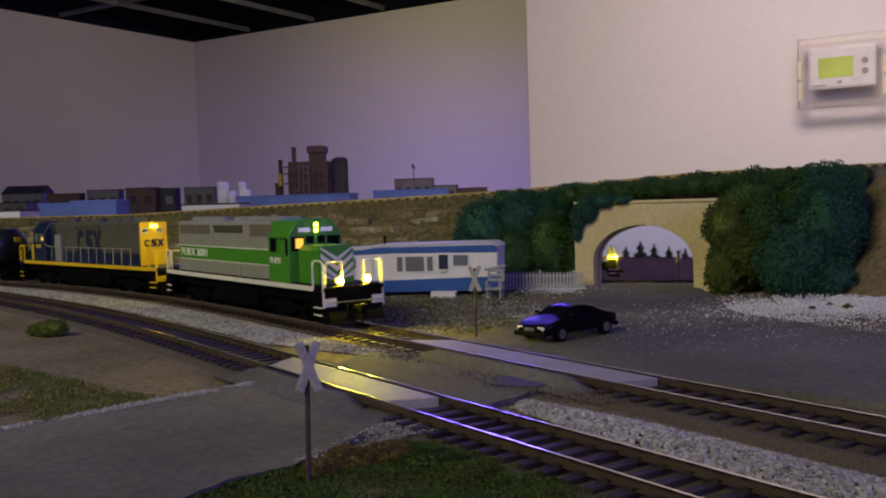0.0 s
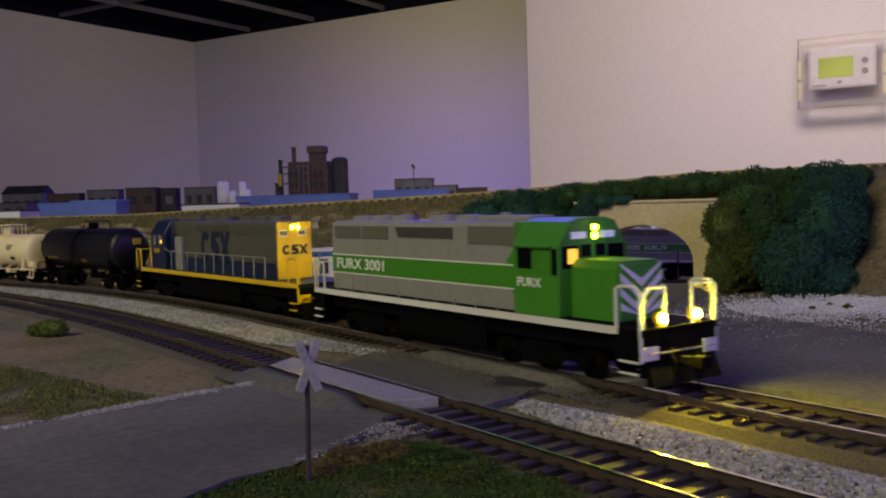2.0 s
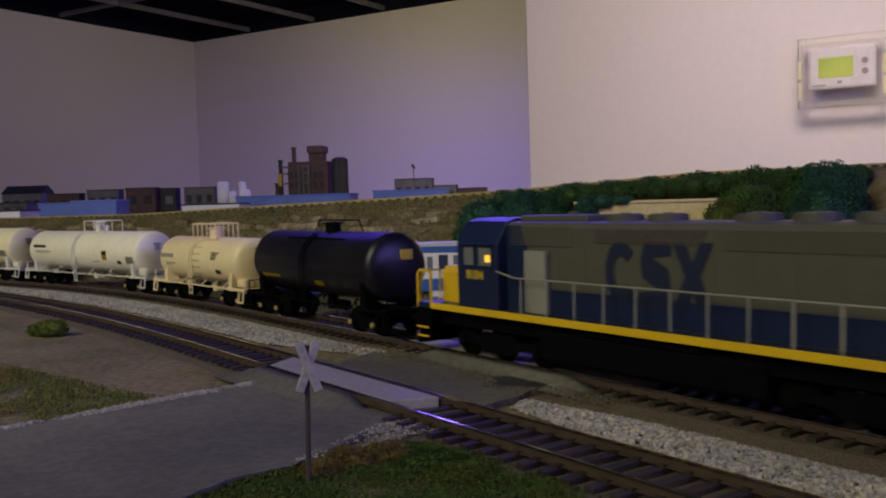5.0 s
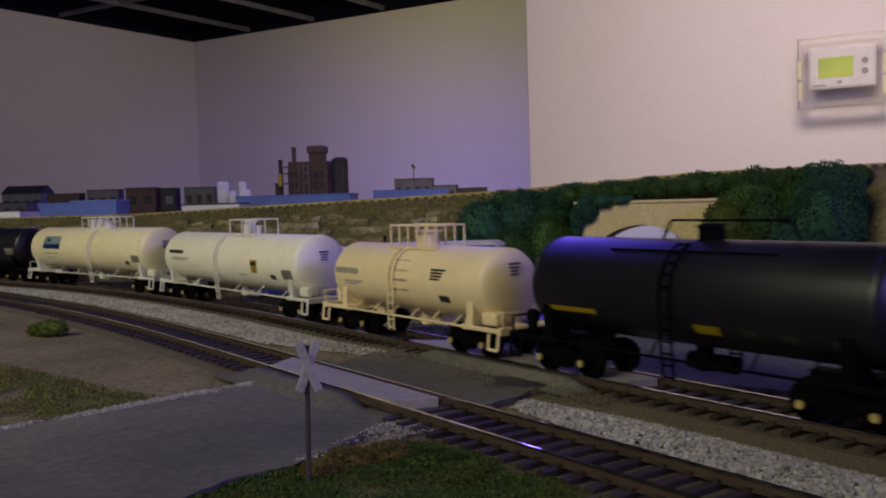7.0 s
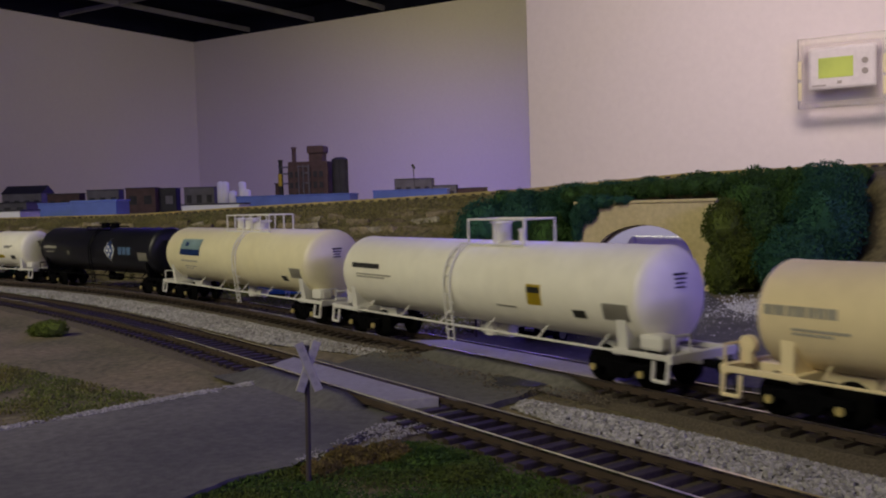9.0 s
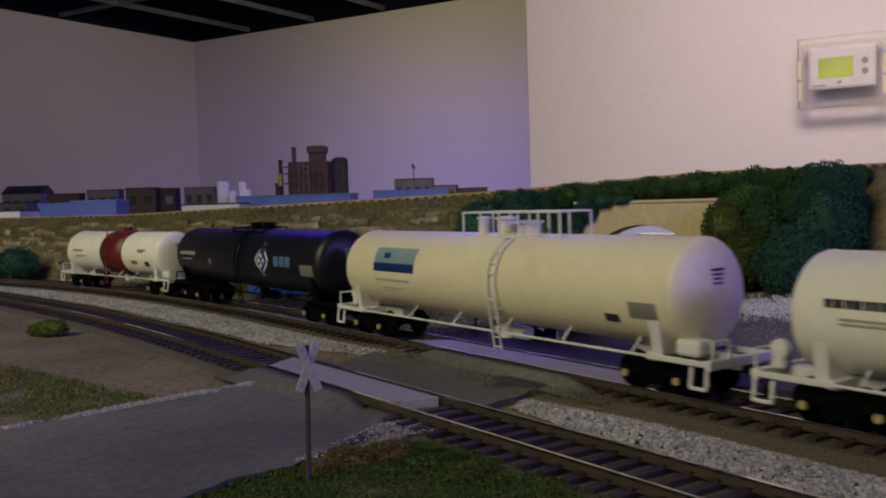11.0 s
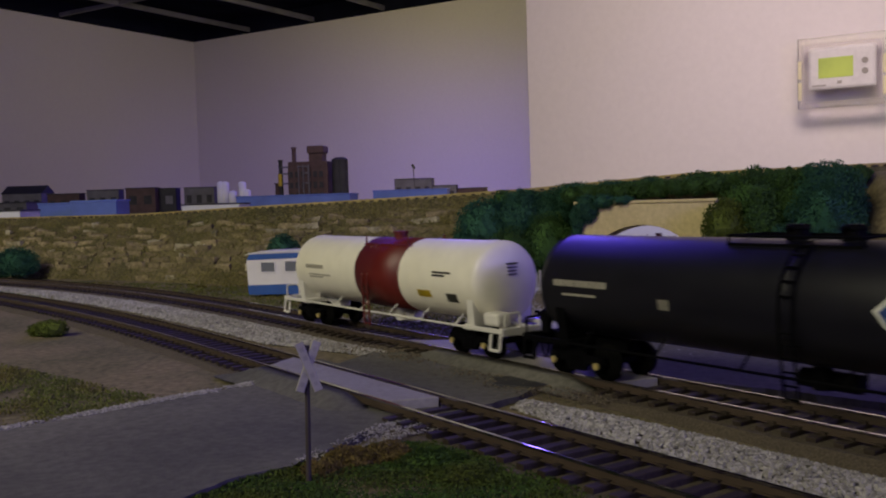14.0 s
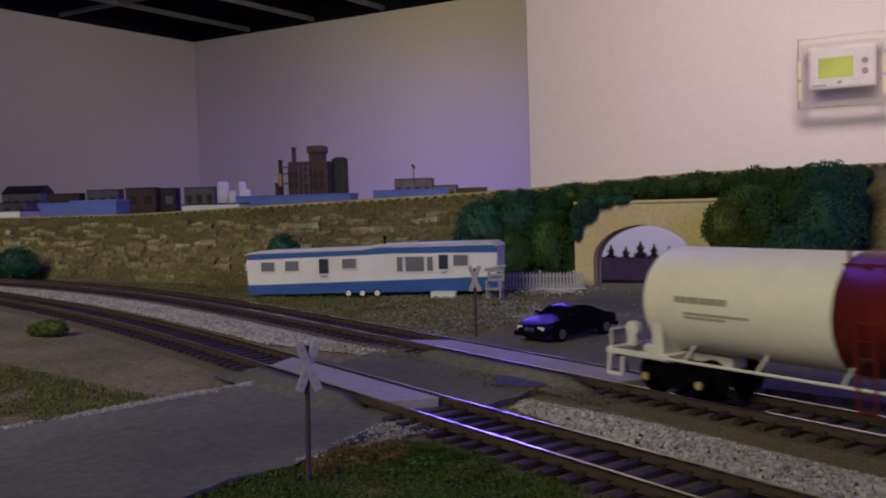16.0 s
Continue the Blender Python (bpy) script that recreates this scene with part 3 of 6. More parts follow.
def wheelset_mesh():
    b = bm_new()
    for side in (-1, 1):
        k = len(b.verts)
        lathe_x(b, [(-1.3, 0), (-1.3, WHEEL_R), (0.9, WHEEL_R), (0.9, WHEEL_R + 0.7), (1.5, WHEEL_R + 0.7), (1.5, 3.4), (0.8, 2.2), (1.5, 1.2), (1.5, 0)], 20)
        b.verts.ensure_lookup_table()
        bmesh.ops.transform(b, matrix=Matrix.Translation((0, side * 8.2, 0)) @ Matrix.Rotation(-side * math.pi / 2, 4, "Z"), verts=b.verts[k:])
    rod(b, (0, -11, 0), (0, 11, 0), 1.0)
    return mesh_of("wheelset", b, "rubber", True)


WHEELS = wheelset_mesh()
cap_bm = bm_new()
rod(cap_bm, (0, -0.5, 0), (0, 0.5, 0), 1.15, 10)
CAP = mesh_of("bearing_cap", cap_bm, "cap")


def truck(parent, x, axles, half, sideframe="black", cap="cap"):
    """A bogie with side frames, bolster, wheelsets and bearing caps."""
    b = bm_new()
    w = half * 2 / (len(axles) - 1) if len(axles) > 1 else 0
    for side in (-1, 1):
        y = side * 11.0
        o = [(-half - 3, 5.2), (-half - 2.6, 7.6), (-half * 0.5, 7.6), (-half * 0.4, 9.6), (half * 0.4, 9.6), (half * 0.5, 7.6), (half + 2.6, 7.6), (half + 3, 5.2), (half * 0.55, 5.0), (half * 0.35, 2.4), (-half * 0.35, 2.4), (-half * 0.55, 5.0)]
        prism(b, o, y - 0.9, y + 0.9)
        for ax in axles:
            box(b, ax - 1.9, ax + 1.9, y - 1.4 if side < 0 else y, y if side < 0 else y + 1.4, 3.6, 7.4)
        for i in range(3):
            rod(b, (-2 + 2 * i, y + side * 0.8, 3.4), (-2 + 2 * i, y + side * 0.8, 7.4), 0.85, 6)
    box(b, -3, 3, -10.5, 10.5, 5.5, 9.5)
    t = part("truck", b, sideframe, parent, "black cast truck with side frames")
    t.matrix_basis = pose(x * MM, 0, 0)
    for ax in axles:
        ob = new("wheelset", WHEELS)
        ob.parent = t
        ob.matrix_basis = pose(ax * MM, 0, WHEEL_R * MM)
        SPINNING.append((ob, ax, parent))
    if cap:
        for ax in axles:
            for side in (-1, 1):
                ob = new("bearing_cap", CAP)
                ob.parent = t
                ob.matrix_basis = pose(ax * MM, side * 12.7 * MM, (WHEEL_R - 0.6) * MM)
    return t


def coupler(parent, x, d):
    b = bm_new()
    box(b, min(x, x + d * 7), max(x, x + d * 7), -1.4, 1.4, 7.6, 9.8, 0.2)
    box(b, min(x + d * 6, x + d * 10.5), max(x + d * 6, x + d * 10.5), -2.6, 1.6, 6.8, 10.6, 0.5)
    rod(b, (x + d * 8, 0.4, 7), (x + d * 6, 0.4, 1.5), 0.35)
    part("coupler", b, "black", parent, "black knuckle coupler")


def bars(parent, name, x0, x1, z, h, y, material, n=1, gap=0.4, seed=1):
    """Unreadable lettering as plain bars on the camera-side and far-side faces."""
    for s in (-1, 1):
        b = bm_new()
        rng = np.random.default_rng(seed)
        for i in range(n):
            z1 = z - i * (h + gap)
            x = x0
            end = x1 if i == 0 else x0 + (x1 - x0) * rng.uniform(0.6, 1.0)
            while x < end - 0.3:
                w = min(rng.uniform(0.7, 1.5) * h, end - x)
                yy = s * (y(z1) if callable(y) else y)
                box(b, x, x + w * 0.82, min(yy - s * 0.25, yy + s * 0.04), max(yy - s * 0.25, yy + s * 0.04), z1, z1 + h)
                x += w
        tagged(part(name, b, material, parent), kind="stuff")


def emblem_blocks(parent, m, h, material, name="emblem", broad=0.95):
    """Three chunky blocks: an open ring, stacked bars and a bow-tie, in a plane given by m."""
    b = bm_new()
    w = h * broad
    n = 14
    ring = [(math.cos(a) * w * 0.5, math.sin(a) * h * 0.5) for a in np.linspace(0.7, 5.6, n)] + [(math.cos(a) * w * 0.24, math.sin(a) * h * 0.26) for a in np.linspace(5.6, 0.7, n)]
    for o, dx in ((ring, -w * 1.05), ([(-0.45 * w, 0.22 * h), (-0.3 * w, 0.5 * h), (0.45 * w, 0.5 * h), (0.45 * w, 0.3 * h), (-0.1 * w, 0.26 * h), (0.35 * w, 0.1 * h), (0.45 * w, -0.3 * h), (0.3 * w, -0.5 * h), (-0.5 * w, -0.5 * h), (-0.5 * w, -0.28 * h), (0.1 * w, -0.24 * h), (-0.4 * w, -0.05 * h)], 0),
                  ([(-0.55 * w, 0.5 * h), (-0.2 * w, 0.5 * h), (0, 0.2 * h), (0.2 * w, 0.5 * h), (0.55 * w, 0.5 * h), (0.2 * w, 0), (0.55 * w, -0.5 * h), (0.15 * w, -0.5 * h), (0, -0.22 * h), (-0.15 * w, -0.5 * h), (-0.55 * w, -0.5 * h), (-0.2 * w, 0)], w * 1.02)):
        prism(b, [(x + dx, y) for x, y in o], -0.06, 0.1, "xy")
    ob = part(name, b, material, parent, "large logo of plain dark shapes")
    ob.matrix_basis = m
    return ob


def locomotive(L, hood0, cab0, cab1, nose1, c, six, name, label, chevrons=False):
    """Cab towards +x. L: half length of the frame; c: colours."""
    t = thing(name, label, "locomotive", "locomotives of the train")
    fore = L + c.get("fore", 0)
    ends = {1: fore, -1: L}
    b = bm_new()
    box(b, -L, fore, -16.9, 16.9, 16.6, 19.0, 0.3)
    part("frame_deck", b, c["deck"], t)
    for s in (-1, 1):
        b = bm_new()
        box(b, -L + 0.6, fore - 10, s * 17.05 - 0.25, s * 17.05 + 0.25, 16.8, 19.2)
        part("side_sill", b, c["sill"], t, c["sill_label"])
    b = bm_new()
    box(b, -L + 12, fore - 12, -13, 13, 11, 16.7)
    for s in (-1, 1):
        for e in (-1, 1):
            x = e * (ends[e] - 5.5)
            box(b, x - 5, x + 5, s * 17 - 0.4, s * 17 + 0.4, 9, 17)
            for z in (5.5, 9.0, 12.8):
                box(b, x - 4.4, x + 4.4, min(s * 13, s * 17.4), max(s * 13, s * 17.4), z, z + 0.5)
    for e in (-1, 1):
        box(b, min(e * ends[e], e * (ends[e] - 2)), max(e * ends[e], e * (ends[e] - 2)), -16, 16, 4.5, 19, 0.3)
        prism(b, [(e * ends[e], 2.2), (e * (ends[e] + 3.2), 2.2), (e * (ends[e] + 0.8), 8.0), (e * ends[e], 8.0)], -15, 15)
    part("pilot_and_underframe", b, "black", t, "black pilots, steps and underframe")
    b = bm_new()
    prism(b, [(-13, 3.4), (-14.5, 5), (-14.5, 13), (-12, 16), (12, 16), (14.5, 13), (14.5, 5), (13, 3.4)], -(L - 72), L - 72, "yz")
    rod(b, (-24, -13.5, 15), (24, -13.5, 15), 1.6, 10)
    rod(b, (-24, 13.5, 15), (24, 13.5, 15), 1.6, 10)
    part("fuel_tank", b, "black", t, "black fuel tank under the frame")
    # long hood: grey with a lower band
    zt = 50.4
    side = [(-10.6, 19.1), (-10.6, zt - 2.2), (-9.6, zt - 0.6), (-7.5, zt), (7.5, zt), (9.6, zt - 0.6), (10.6, zt - 2.2), (10.6, 19.1)]
    b = bm_new()
    prism(b, side, hood0, cab0 + 0.5, "yz")
    hood = part("long_hood", b, c["hood"], t, c["hood_label"])
    b = bm_new()
    z0, z1 = c["band_z"]
    for s in (-1, 1):
        box(b, hood0, cab0, s * 10.72 - 0.14, s * 10.72 + 0.14, z0, z1)
    part("hood_stripe", b, c["band"], hood)
    if c.get("pin"):
        b = bm_new()
        for s in (-1, 1):
            for z in (z0, z1):
                box(b, hood0, cab0, s * 10.8 - 0.14, s * 10.8 + 0.14, z - 0.25, z + 0.25)
        part("pinstripe", b, "letter_white", hood)
    # hood doors and latches
    for s in (-1, 1):
        for x in np.arange(hood0 + 6, cab0 - 4, 12.8):
            b = bm_new()
            box(b, x - 0.12, x + 0.12, s * 10.7 - 0.06, s * 10.7 + 0.06, 20, 43)
            part("door_seam", b, c["hood"], hood)
    span = cab0 - hood0
    for s in (-1, 1):
        for f0, f1, za, zb, tone in ((0.02, 0.19, 42.6, 48.2, c["louvre"]), (0.20, 0.36, 42.6, 48.2, c["louvre"]), (0.40, 0.70, 43.6, 48.0, "grille"), (0.77, 0.985, 42.0, 48.6, c["louvre"])):
            b = bm_new()
            x0, x1 = hood0 + span * f0, hood0 + span * f1
            prism(b, [(x0, zb), (x0 + (3 if tone == "grille" else 0), za), (x1, za), (x1, zb)], s * 10.72 - 0.16, s * 10.72 + 0.16)
            for j in range(7):
                zz = za + (zb - za) * (j + 0.5) / 7
                box(b, x0 + 2, x1, s * 10.92 - 0.12, s * 10.92 + 0.12, zz - 0.14, zz + 0.14)
            part("radiator_grille", b, tone, hood, "slatted grille on the hood side")
    for i, f in enumerate((0.10, 0.22, 0.34, 0.56, 0.68)):
        b = bm_new()
        xc = hood0 + span * f
        rod(b, (xc, 0, zt - 0.4), (xc, 0, zt + 1.8), 6.3, 24)
        rod(b, (xc, 0, zt + 1.7), (xc, 0, zt + 2.2), 5.4, 24)
        rod(b, (xc, 0, zt + 2.1), (xc, 0, zt + 2.5), 1.6, 12)
        part("roof_fan", b, c["roof"], hood, "round roof fan housing")
    b = bm_new()
    box(b, hood0 + span * 0.76, hood0 + span * 0.99, -5.5, 5.5, zt - 0.3, zt + 2.0, 0.6)
    rod(b, (hood0 + span * 0.84, 0, zt + 1.6), (hood0 + span * 0.84, 0, zt + 3.0), 2.0, 12)
    part("exhaust_hatch", b, c["roof"], hood)
    # long hood end
    b = bm_new()
    box(b, hood0 - 0.8, hood0 + 0.1, -10.3, 10.3, 19.2, zt - 0.8, 0.3)
    end = part("hood_end", b, c["end"], t, c["end_label"])
    b = bm_new()
    for y in (-6.6, 4.2):
        box(b, hood0 - 1.0, hood0 - 0.7, y, y + 4.8, 42.0, 45.4)
    part("number_board", b, "letter_white", end)
    bars_b = bm_new()
    for i in range(4):
        box(bars_b, hood0 - 1.15, hood0 - 0.95, -6.1 + i * 1.05, -5.4 + i * 1.05, 42.6, 44.8)
        box(bars_b, hood0 - 1.15, hood0 - 0.95, 4.7 + i * 1.05, 5.4 + i * 1.05, 42.6, 44.8)
    part("number_marks", bars_b, "letter_black", end)
    # cab
    ch = 50.6
    prof = [(-15.6, 19.1), (-15.6, 42.6), (-10.2, ch - 0.2), (-6, ch + 0.9), (6, ch + 0.9), (10.2, ch - 0.2), (15.6, 42.6), (15.6, 19.1)]
    b = bm_new()
    prism(b, prof, cab0, cab1, "yz")
    bmesh.ops.bevel(b, geom=[e for e in b.edges if abs(e.verts[0].co.x - e.verts[1].co.x) < 0.01], offset=0.35, segments=1, affect="EDGES")
    cab = part("cab", b, c["cab"], t, c["cab_label"])
    mid = (cab0 + cab1) / 2
    for s in (-1, 1):
        panes = [(mid - 9, mid - 1.5, s * 15.65 - 0.12, s * 15.65 + 0.12, 34.6, 41.6), (cab1 - 0.1, cab1 + 0.14, min(s * 6.5, s * 14), max(s * 6.5, s * 14), 35, 42.4),
                 (cab1 - 0.1, cab1 + 0.14, min(s * 1.0, s * 5.5), max(s * 1.0, s * 5.5), 38.6, 42.6)]
        panes.append((cab1 - 3.2, cab1 - 0.6, s * 15.62 - 0.12, s * 15.62 + 0.12, 33, 41.6) if chevrons else (mid + 1.5, mid + 7.5, s * 15.65 - 0.12, s * 15.65 + 0.12, 34.6, 41.6))
        for q in panes:
            b = bm_new()
            box(b, *q)
            part("cab_window", b, "black" if chevrons else "glass_grey", cab, "dark cab window")
        b = bm_new()
        for z in (34.2, 41.6):
            box(b, mid - 9.4, mid + 7.9, s * 15.7 - 0.2, s * 15.7 + 0.2, z, z + 0.45)
        for x in (mid - 9.4, mid - 1.3, mid + 1.0, mid + 7.5):
            box(b, x, x + 0.45, s * 15.7 - 0.2, s * 15.7 + 0.2, 34.2, 42.0)
        box(b, mid - 10, mid + 8.5, min(s * 15.6, s * 17.2), max(s * 15.6, s * 17.2), 42.0, 42.5)
        part("window_frame", b, c["cab"], cab)
    # short hood
    b = bm_new()
    prism(b, [(-10, 19.1), (-10, c["nose_h"] - 2.5), (-8, c["nose_h"]), (8, c["nose_h"]), (10, c["nose_h"] - 2.5), (10, 19.1)], cab1 - 0.3, nose1, "yz")
    bmesh.ops.bevel(b, geom=[e for e in b.edges if all(v.co.x > nose1 - 0.1 for v in e.verts)], offset=0.9, segments=2, affect="EDGES")
    nose = part("short_hood", b, c["nose"], t, c["nose_label"])
    if chevrons:
        n0, n1 = 20.5, c["nose_h"] - 0.6
        for i in range(5):
            z = n1 - 1.0 - i * 4.6
            for s in (-1, 1):
                pts = [(s * 9.2, z + 2.6), (s * 0.1, z - 4.2), (s * 0.1, z - 6.6), (s * 9.2, z + 0.2)]
                pts = [(y, min(max(q, n0), n1)) for y, q in pts]
                if len({round(q, 2) for _, q in pts}) > 2:
                    b = bm_new()
                    prism(b, pts, nose1 + 0.02, nose1 + 0.2, "yz")
                    part("nose_stripe", b, "letter_white", nose, "white warning stripe on the nose")
    # headlights, boards
    def lamp(x, y, z, r, material, parent, d=1):
        q = bm_new()
        rod(q, (x, y, z), (x + d * 0.5, y, z), r, 14)
        part("headlight", q, material, parent, "glowing yellow headlight lens")
        q = bm_new()
        rod(q, (x - d * 1.4, y, z), (x + d * 0.25, y, z), r + 0.45, 14)
        part("headlight_housing", q, c["cab"] if parent is cab else "black", parent)
    if chevrons:
        lamp(cab1 + 0.5, 0, 48.2, 0.95, "lamp_dim", cab)
        lamp(cab1 + 0.5, 0, 45.4, 0.95, "lamp_dim", cab)
        # yellow on bracket and housing paints in the glow of the lamps
        for s in (-1, 1):
            q = bm_new()
            rod(q, (fore - 1.0, s * 7.6, 19), (fore - 1.0, s * 7.6, 20.6), 1.2, 10)
            post = part("ditch_light_bracket", q, "loco_yellow", t)
            q = bm_new()
            rod(q, (fore - 2.4, s * 7.6, 21.6), (fore - 0.2, s * 7.6, 21.6), 1.9, 14)
            part("ditch_light_housing", q, "loco_yellow", post)
            q = bm_new()
            rod(q, (fore - 0.1, s * 7.6, 21.6), (fore + 0.25, s * 7.6, 21.6), 1.25, 14)
            part("ditch_light", q, "lamp", post, "glowing yellow ditch light")
        for y in (-1.5, 1.5):
            lamp(hood0 - 1.0, y, 47.0, 1.1, "lamp_rear", end, -1)
        q = bm_new()
        for s in (-1, 1):
            box(q, cab1 - 0.1, cab1 + 0.35, min(s * 3.2, s * 9.8), max(s * 3.2, s * 9.8), 44.6, 46.9, 0.2)
        part("number_board", q, "board_glow", cab, "pale lit number boards")
        q = bm_new()
        box(q, cab1 + 0.16, cab1 + 0.26, -11.5, -7.2, 36.5, 41.4)
        part("lit_window", q, "cab_glow", cab, "amber lit cab window")
    else:
        for y in (-1.5, 1.5):
            lamp(hood0 - 1.0, y, 46.8, 1.1, "lamp_dim", end, -1)
        q = bm_new()
        box(q, mid - 8.4, mid - 5.5, 15.72, 15.82, 36.0, 38.5)
        part("lit_window", q, "cab_glow", cab, "amber lit cab window")
    # handrails
    tops = list(np.arange(hood0 + 2, cab0 - 3, 13.2))
    for s in (-1, 1):
        b = bm_new()
        for x in tops:
            rod(b, (x, s * 16.9, 17), (x, s * 16.6, c["rail_h"]), 0.36, 6)
        if c["rail_h"] < 30:
            part("handrail_stubs", b, c["rail"], t, "short stanchion stubs along the sill")
            continue
        rod(b, (tops[0], s * 16.6, 31.2), (tops[-1] + 4, s * 16.6, 31.2), 0.32, 6)
        pipe(b, [(tops[-1] + 4, s * 16.6, 31.2), (cab0 + 0.5, s * 15.6, 33)], 0.32)
        part("handrail", b, c["rail"], t, "thin wire handrail with stanchions")
    for e in (-1, 1):
        x = e * (ends[e] - 0.6)
        for s in (-1, 1):
            b = bm_new()
            rod(b, (x, s * 16.6, 9), (x, s * 16.6, 30), 0.55, 6)
            rod(b, (x - e * 9.5, s * 16.8, 17), (x - e * 9.5, s * 16.8, 30.5), 0.55, 6)
            pipe(b, [(x, s * 16.6, 30), (x - e * 2, s * 16.7, 31.5), (x - e * 7.5, s * 16.8, 31.5), (x - e * 9.5, s * 16.8, 30.5)], 0.5)
            rod(b, (x, s * 6, 19), (x, s * 6, 31), 0.4, 6)
            rod(b, (x, s * 6, 31), (x, s * 14, 31), 0.4, 6)
            pipe(b, [(x, s * 14, 31), (x, s * 15.4, 26), (x, s * 15.4, 17)], 0.4)
            part("end_handrail", b, c["endrail"], t, c["endrail_label"])
    for e in (-1, 1):
        for s in (-1, 1):
            b = bm_new()
            x = e * (ends[e] + 0.3)
            box(b, min(x, x - e * 0.4), max(x, x - e * 0.4), min(s * 10, s * 16.6), max(s * 10, s * 16.6), 9.6, 13.6)
            for z in (5.5, 9.0):
                box(b, x - 4 - e * 5, x + 4 - e * 5, min(s * 17.3, s * 17.7), max(s * 17.3, s * 17.7), z - 0.1, z + 0.6)
            part("step_edge", b, c["endrail"], t)
    half = 21.5 if six else 15.5
    axles = (-21.5, 0, 21.5) if six else (-15.5, 15.5)
    tc = L - (45 if six else 40)
    for e in (-1, 1):
        truck(t, e * tc, axles, half, cap=None)
    coupler(t, fore, 1)
    coupler(t, -L, -1)
    # hoses and cut lever
    for e in (-1, 1):
        for s in (-1, 1):
            b = bm_new()
            pipe(b, [(e * (ends[e] + 0.4), s * 5, 11), (e * (ends[e] + 3), s * 5.2, 8), (e * (ends[e] + 2.5), s * 5.4, 4.5)], 0.5)
            part("air_hose", b, "rubber", t)
        b = bm_new()
        rod(b, (e * (ends[e] + 0.6), -15, 11.5), (e * (ends[e] + 0.6), 15, 11.5), 0.25)
        part("cut_lever", b, "steel", t)
    return t, tc * 2


TRAIN = []
green, bog = locomotive(102.0, -94.0, 47.5, 71.0, 92.5, dict(
    fore=6.0, louvre="louvre",
    deck="black", sill="white", sill_label="white side sill", hood="loco_grey", hood_label="grey long hood with a green stripe", band="loco_green", band_z=(26.6, 35.0), pin=True, roof="loco_grey",
    end="loco_grey", end_label="grey hood end", cab="loco_green", cab_label="bright green cab", nose="loco_green", nose_label="green short nose", nose_h=38.0,
    rail="loco_grey", rail_h=21.5, endrail="white", endrail_label="white end handrails and steps"), True,
    "diesel_locomotive", "green and grey diesel locomotive with lit headlights on the track", True)
TRAIN.append((green, -283.0, bog, 0))
text("reporting_mark", "FURX 3001", 6.6, green, "letter_white", pose(-0.0675, -0.01100, 0.0308, 90, 0, 0), 1.42, 0.12)
text("reporting_mark", "FURX", 4.2, green, "letter_white", pose(0.0560, -0.01572, 0.0300, 90, 0, 0), 1.2, 0.10)
text("reporting_mark", "FURX 3001", 6.6, green, "letter_white", pose(-0.0675, 0.01100, 0.0308, 90, 0, 180), 1.42, 0.12)
for s in (-1, 1):
    bm = bm_new()
    prism(bm, [(47.3, 26.6), (40, 26.6), (47.3, 19.3)], s * 10.72 - 0.2, s * 10.72 + 0.2)
    part("hood_flash", bm, "loco_green", green)
    bm = bm_new()
    prism(bm, [(47.4, 50.2), (42.5, 50.2), (42.0, 40.5), (36.5, 34.6), (47.4, 34.6)], s * 10.78 - 0.15, s * 10.78 + 0.15)
    part("hood_flash", bm, "loco_green", green)

blue, bog = locomotive(116.5, -82.5, 66.0, 90.0, 109.0, dict(
    louvre="loco_darkgrey",
    deck="loco_blue", sill="loco_yellow", sill_label="yellow side sill", hood="loco_darkgrey", hood_label="grey long hood with a dark blue band", band="loco_blue", band_z=(19.4, 27.5), roof="loco_darkgrey",
    end="loco_yellow", end_label="yellow hood end with a lit headlight", cab="loco_blue", cab_label="dark blue cab", nose="loco_yellow", nose_label="yellow short nose", nose_h=33.0,
    rail="loco_grey", rail_h=31.5, endrail="loco_yellow", endrail_label="yellow end handrails"), True,
    "diesel_locomotive", "grey, blue and yellow diesel locomotive coupled behind the first")
TRAIN.append((blue, -523.9, bog, 180))
for s in (1, -1):
    emblem_blocks(blue, pose(-0.004, s * 0.01084, 0.0348, 90, 0, 180 if s > 0 else 0), 19.5, "letter_blue", broad=0.69)
emblem_blocks(blue, pose(-0.08345, 0, 0.0348, 90, 0, 270), 5.2, "letter_blue")
for s in (-1, 1):
    bm = bm_new()
    prism(bm, [(66, 49.0), (58, 49.0), (50, 30.0), (50, 27.4), (66, 27.4)], s * 10.75 - 0.15, s * 10.75 + 0.15)
    part("hood_flash", bm, "loco_blue", blue, "dark blue slanting flash behind the cab")
    bm = bm_new()
    box(bm, 43, 54, min(s * 10.7, s * 13.2), max(s * 10.7, s * 13.2), 19.1, 40.5, 0.4)
    part("blower_box", bm, "loco_grey", blue, "pale grey equipment box on the walkway")
text("road_number", "8184", 4.6, blue, "amber", pose(0.0790, 0.01578, 0.0310, 90, 0, 180), 1.1, 0.12)


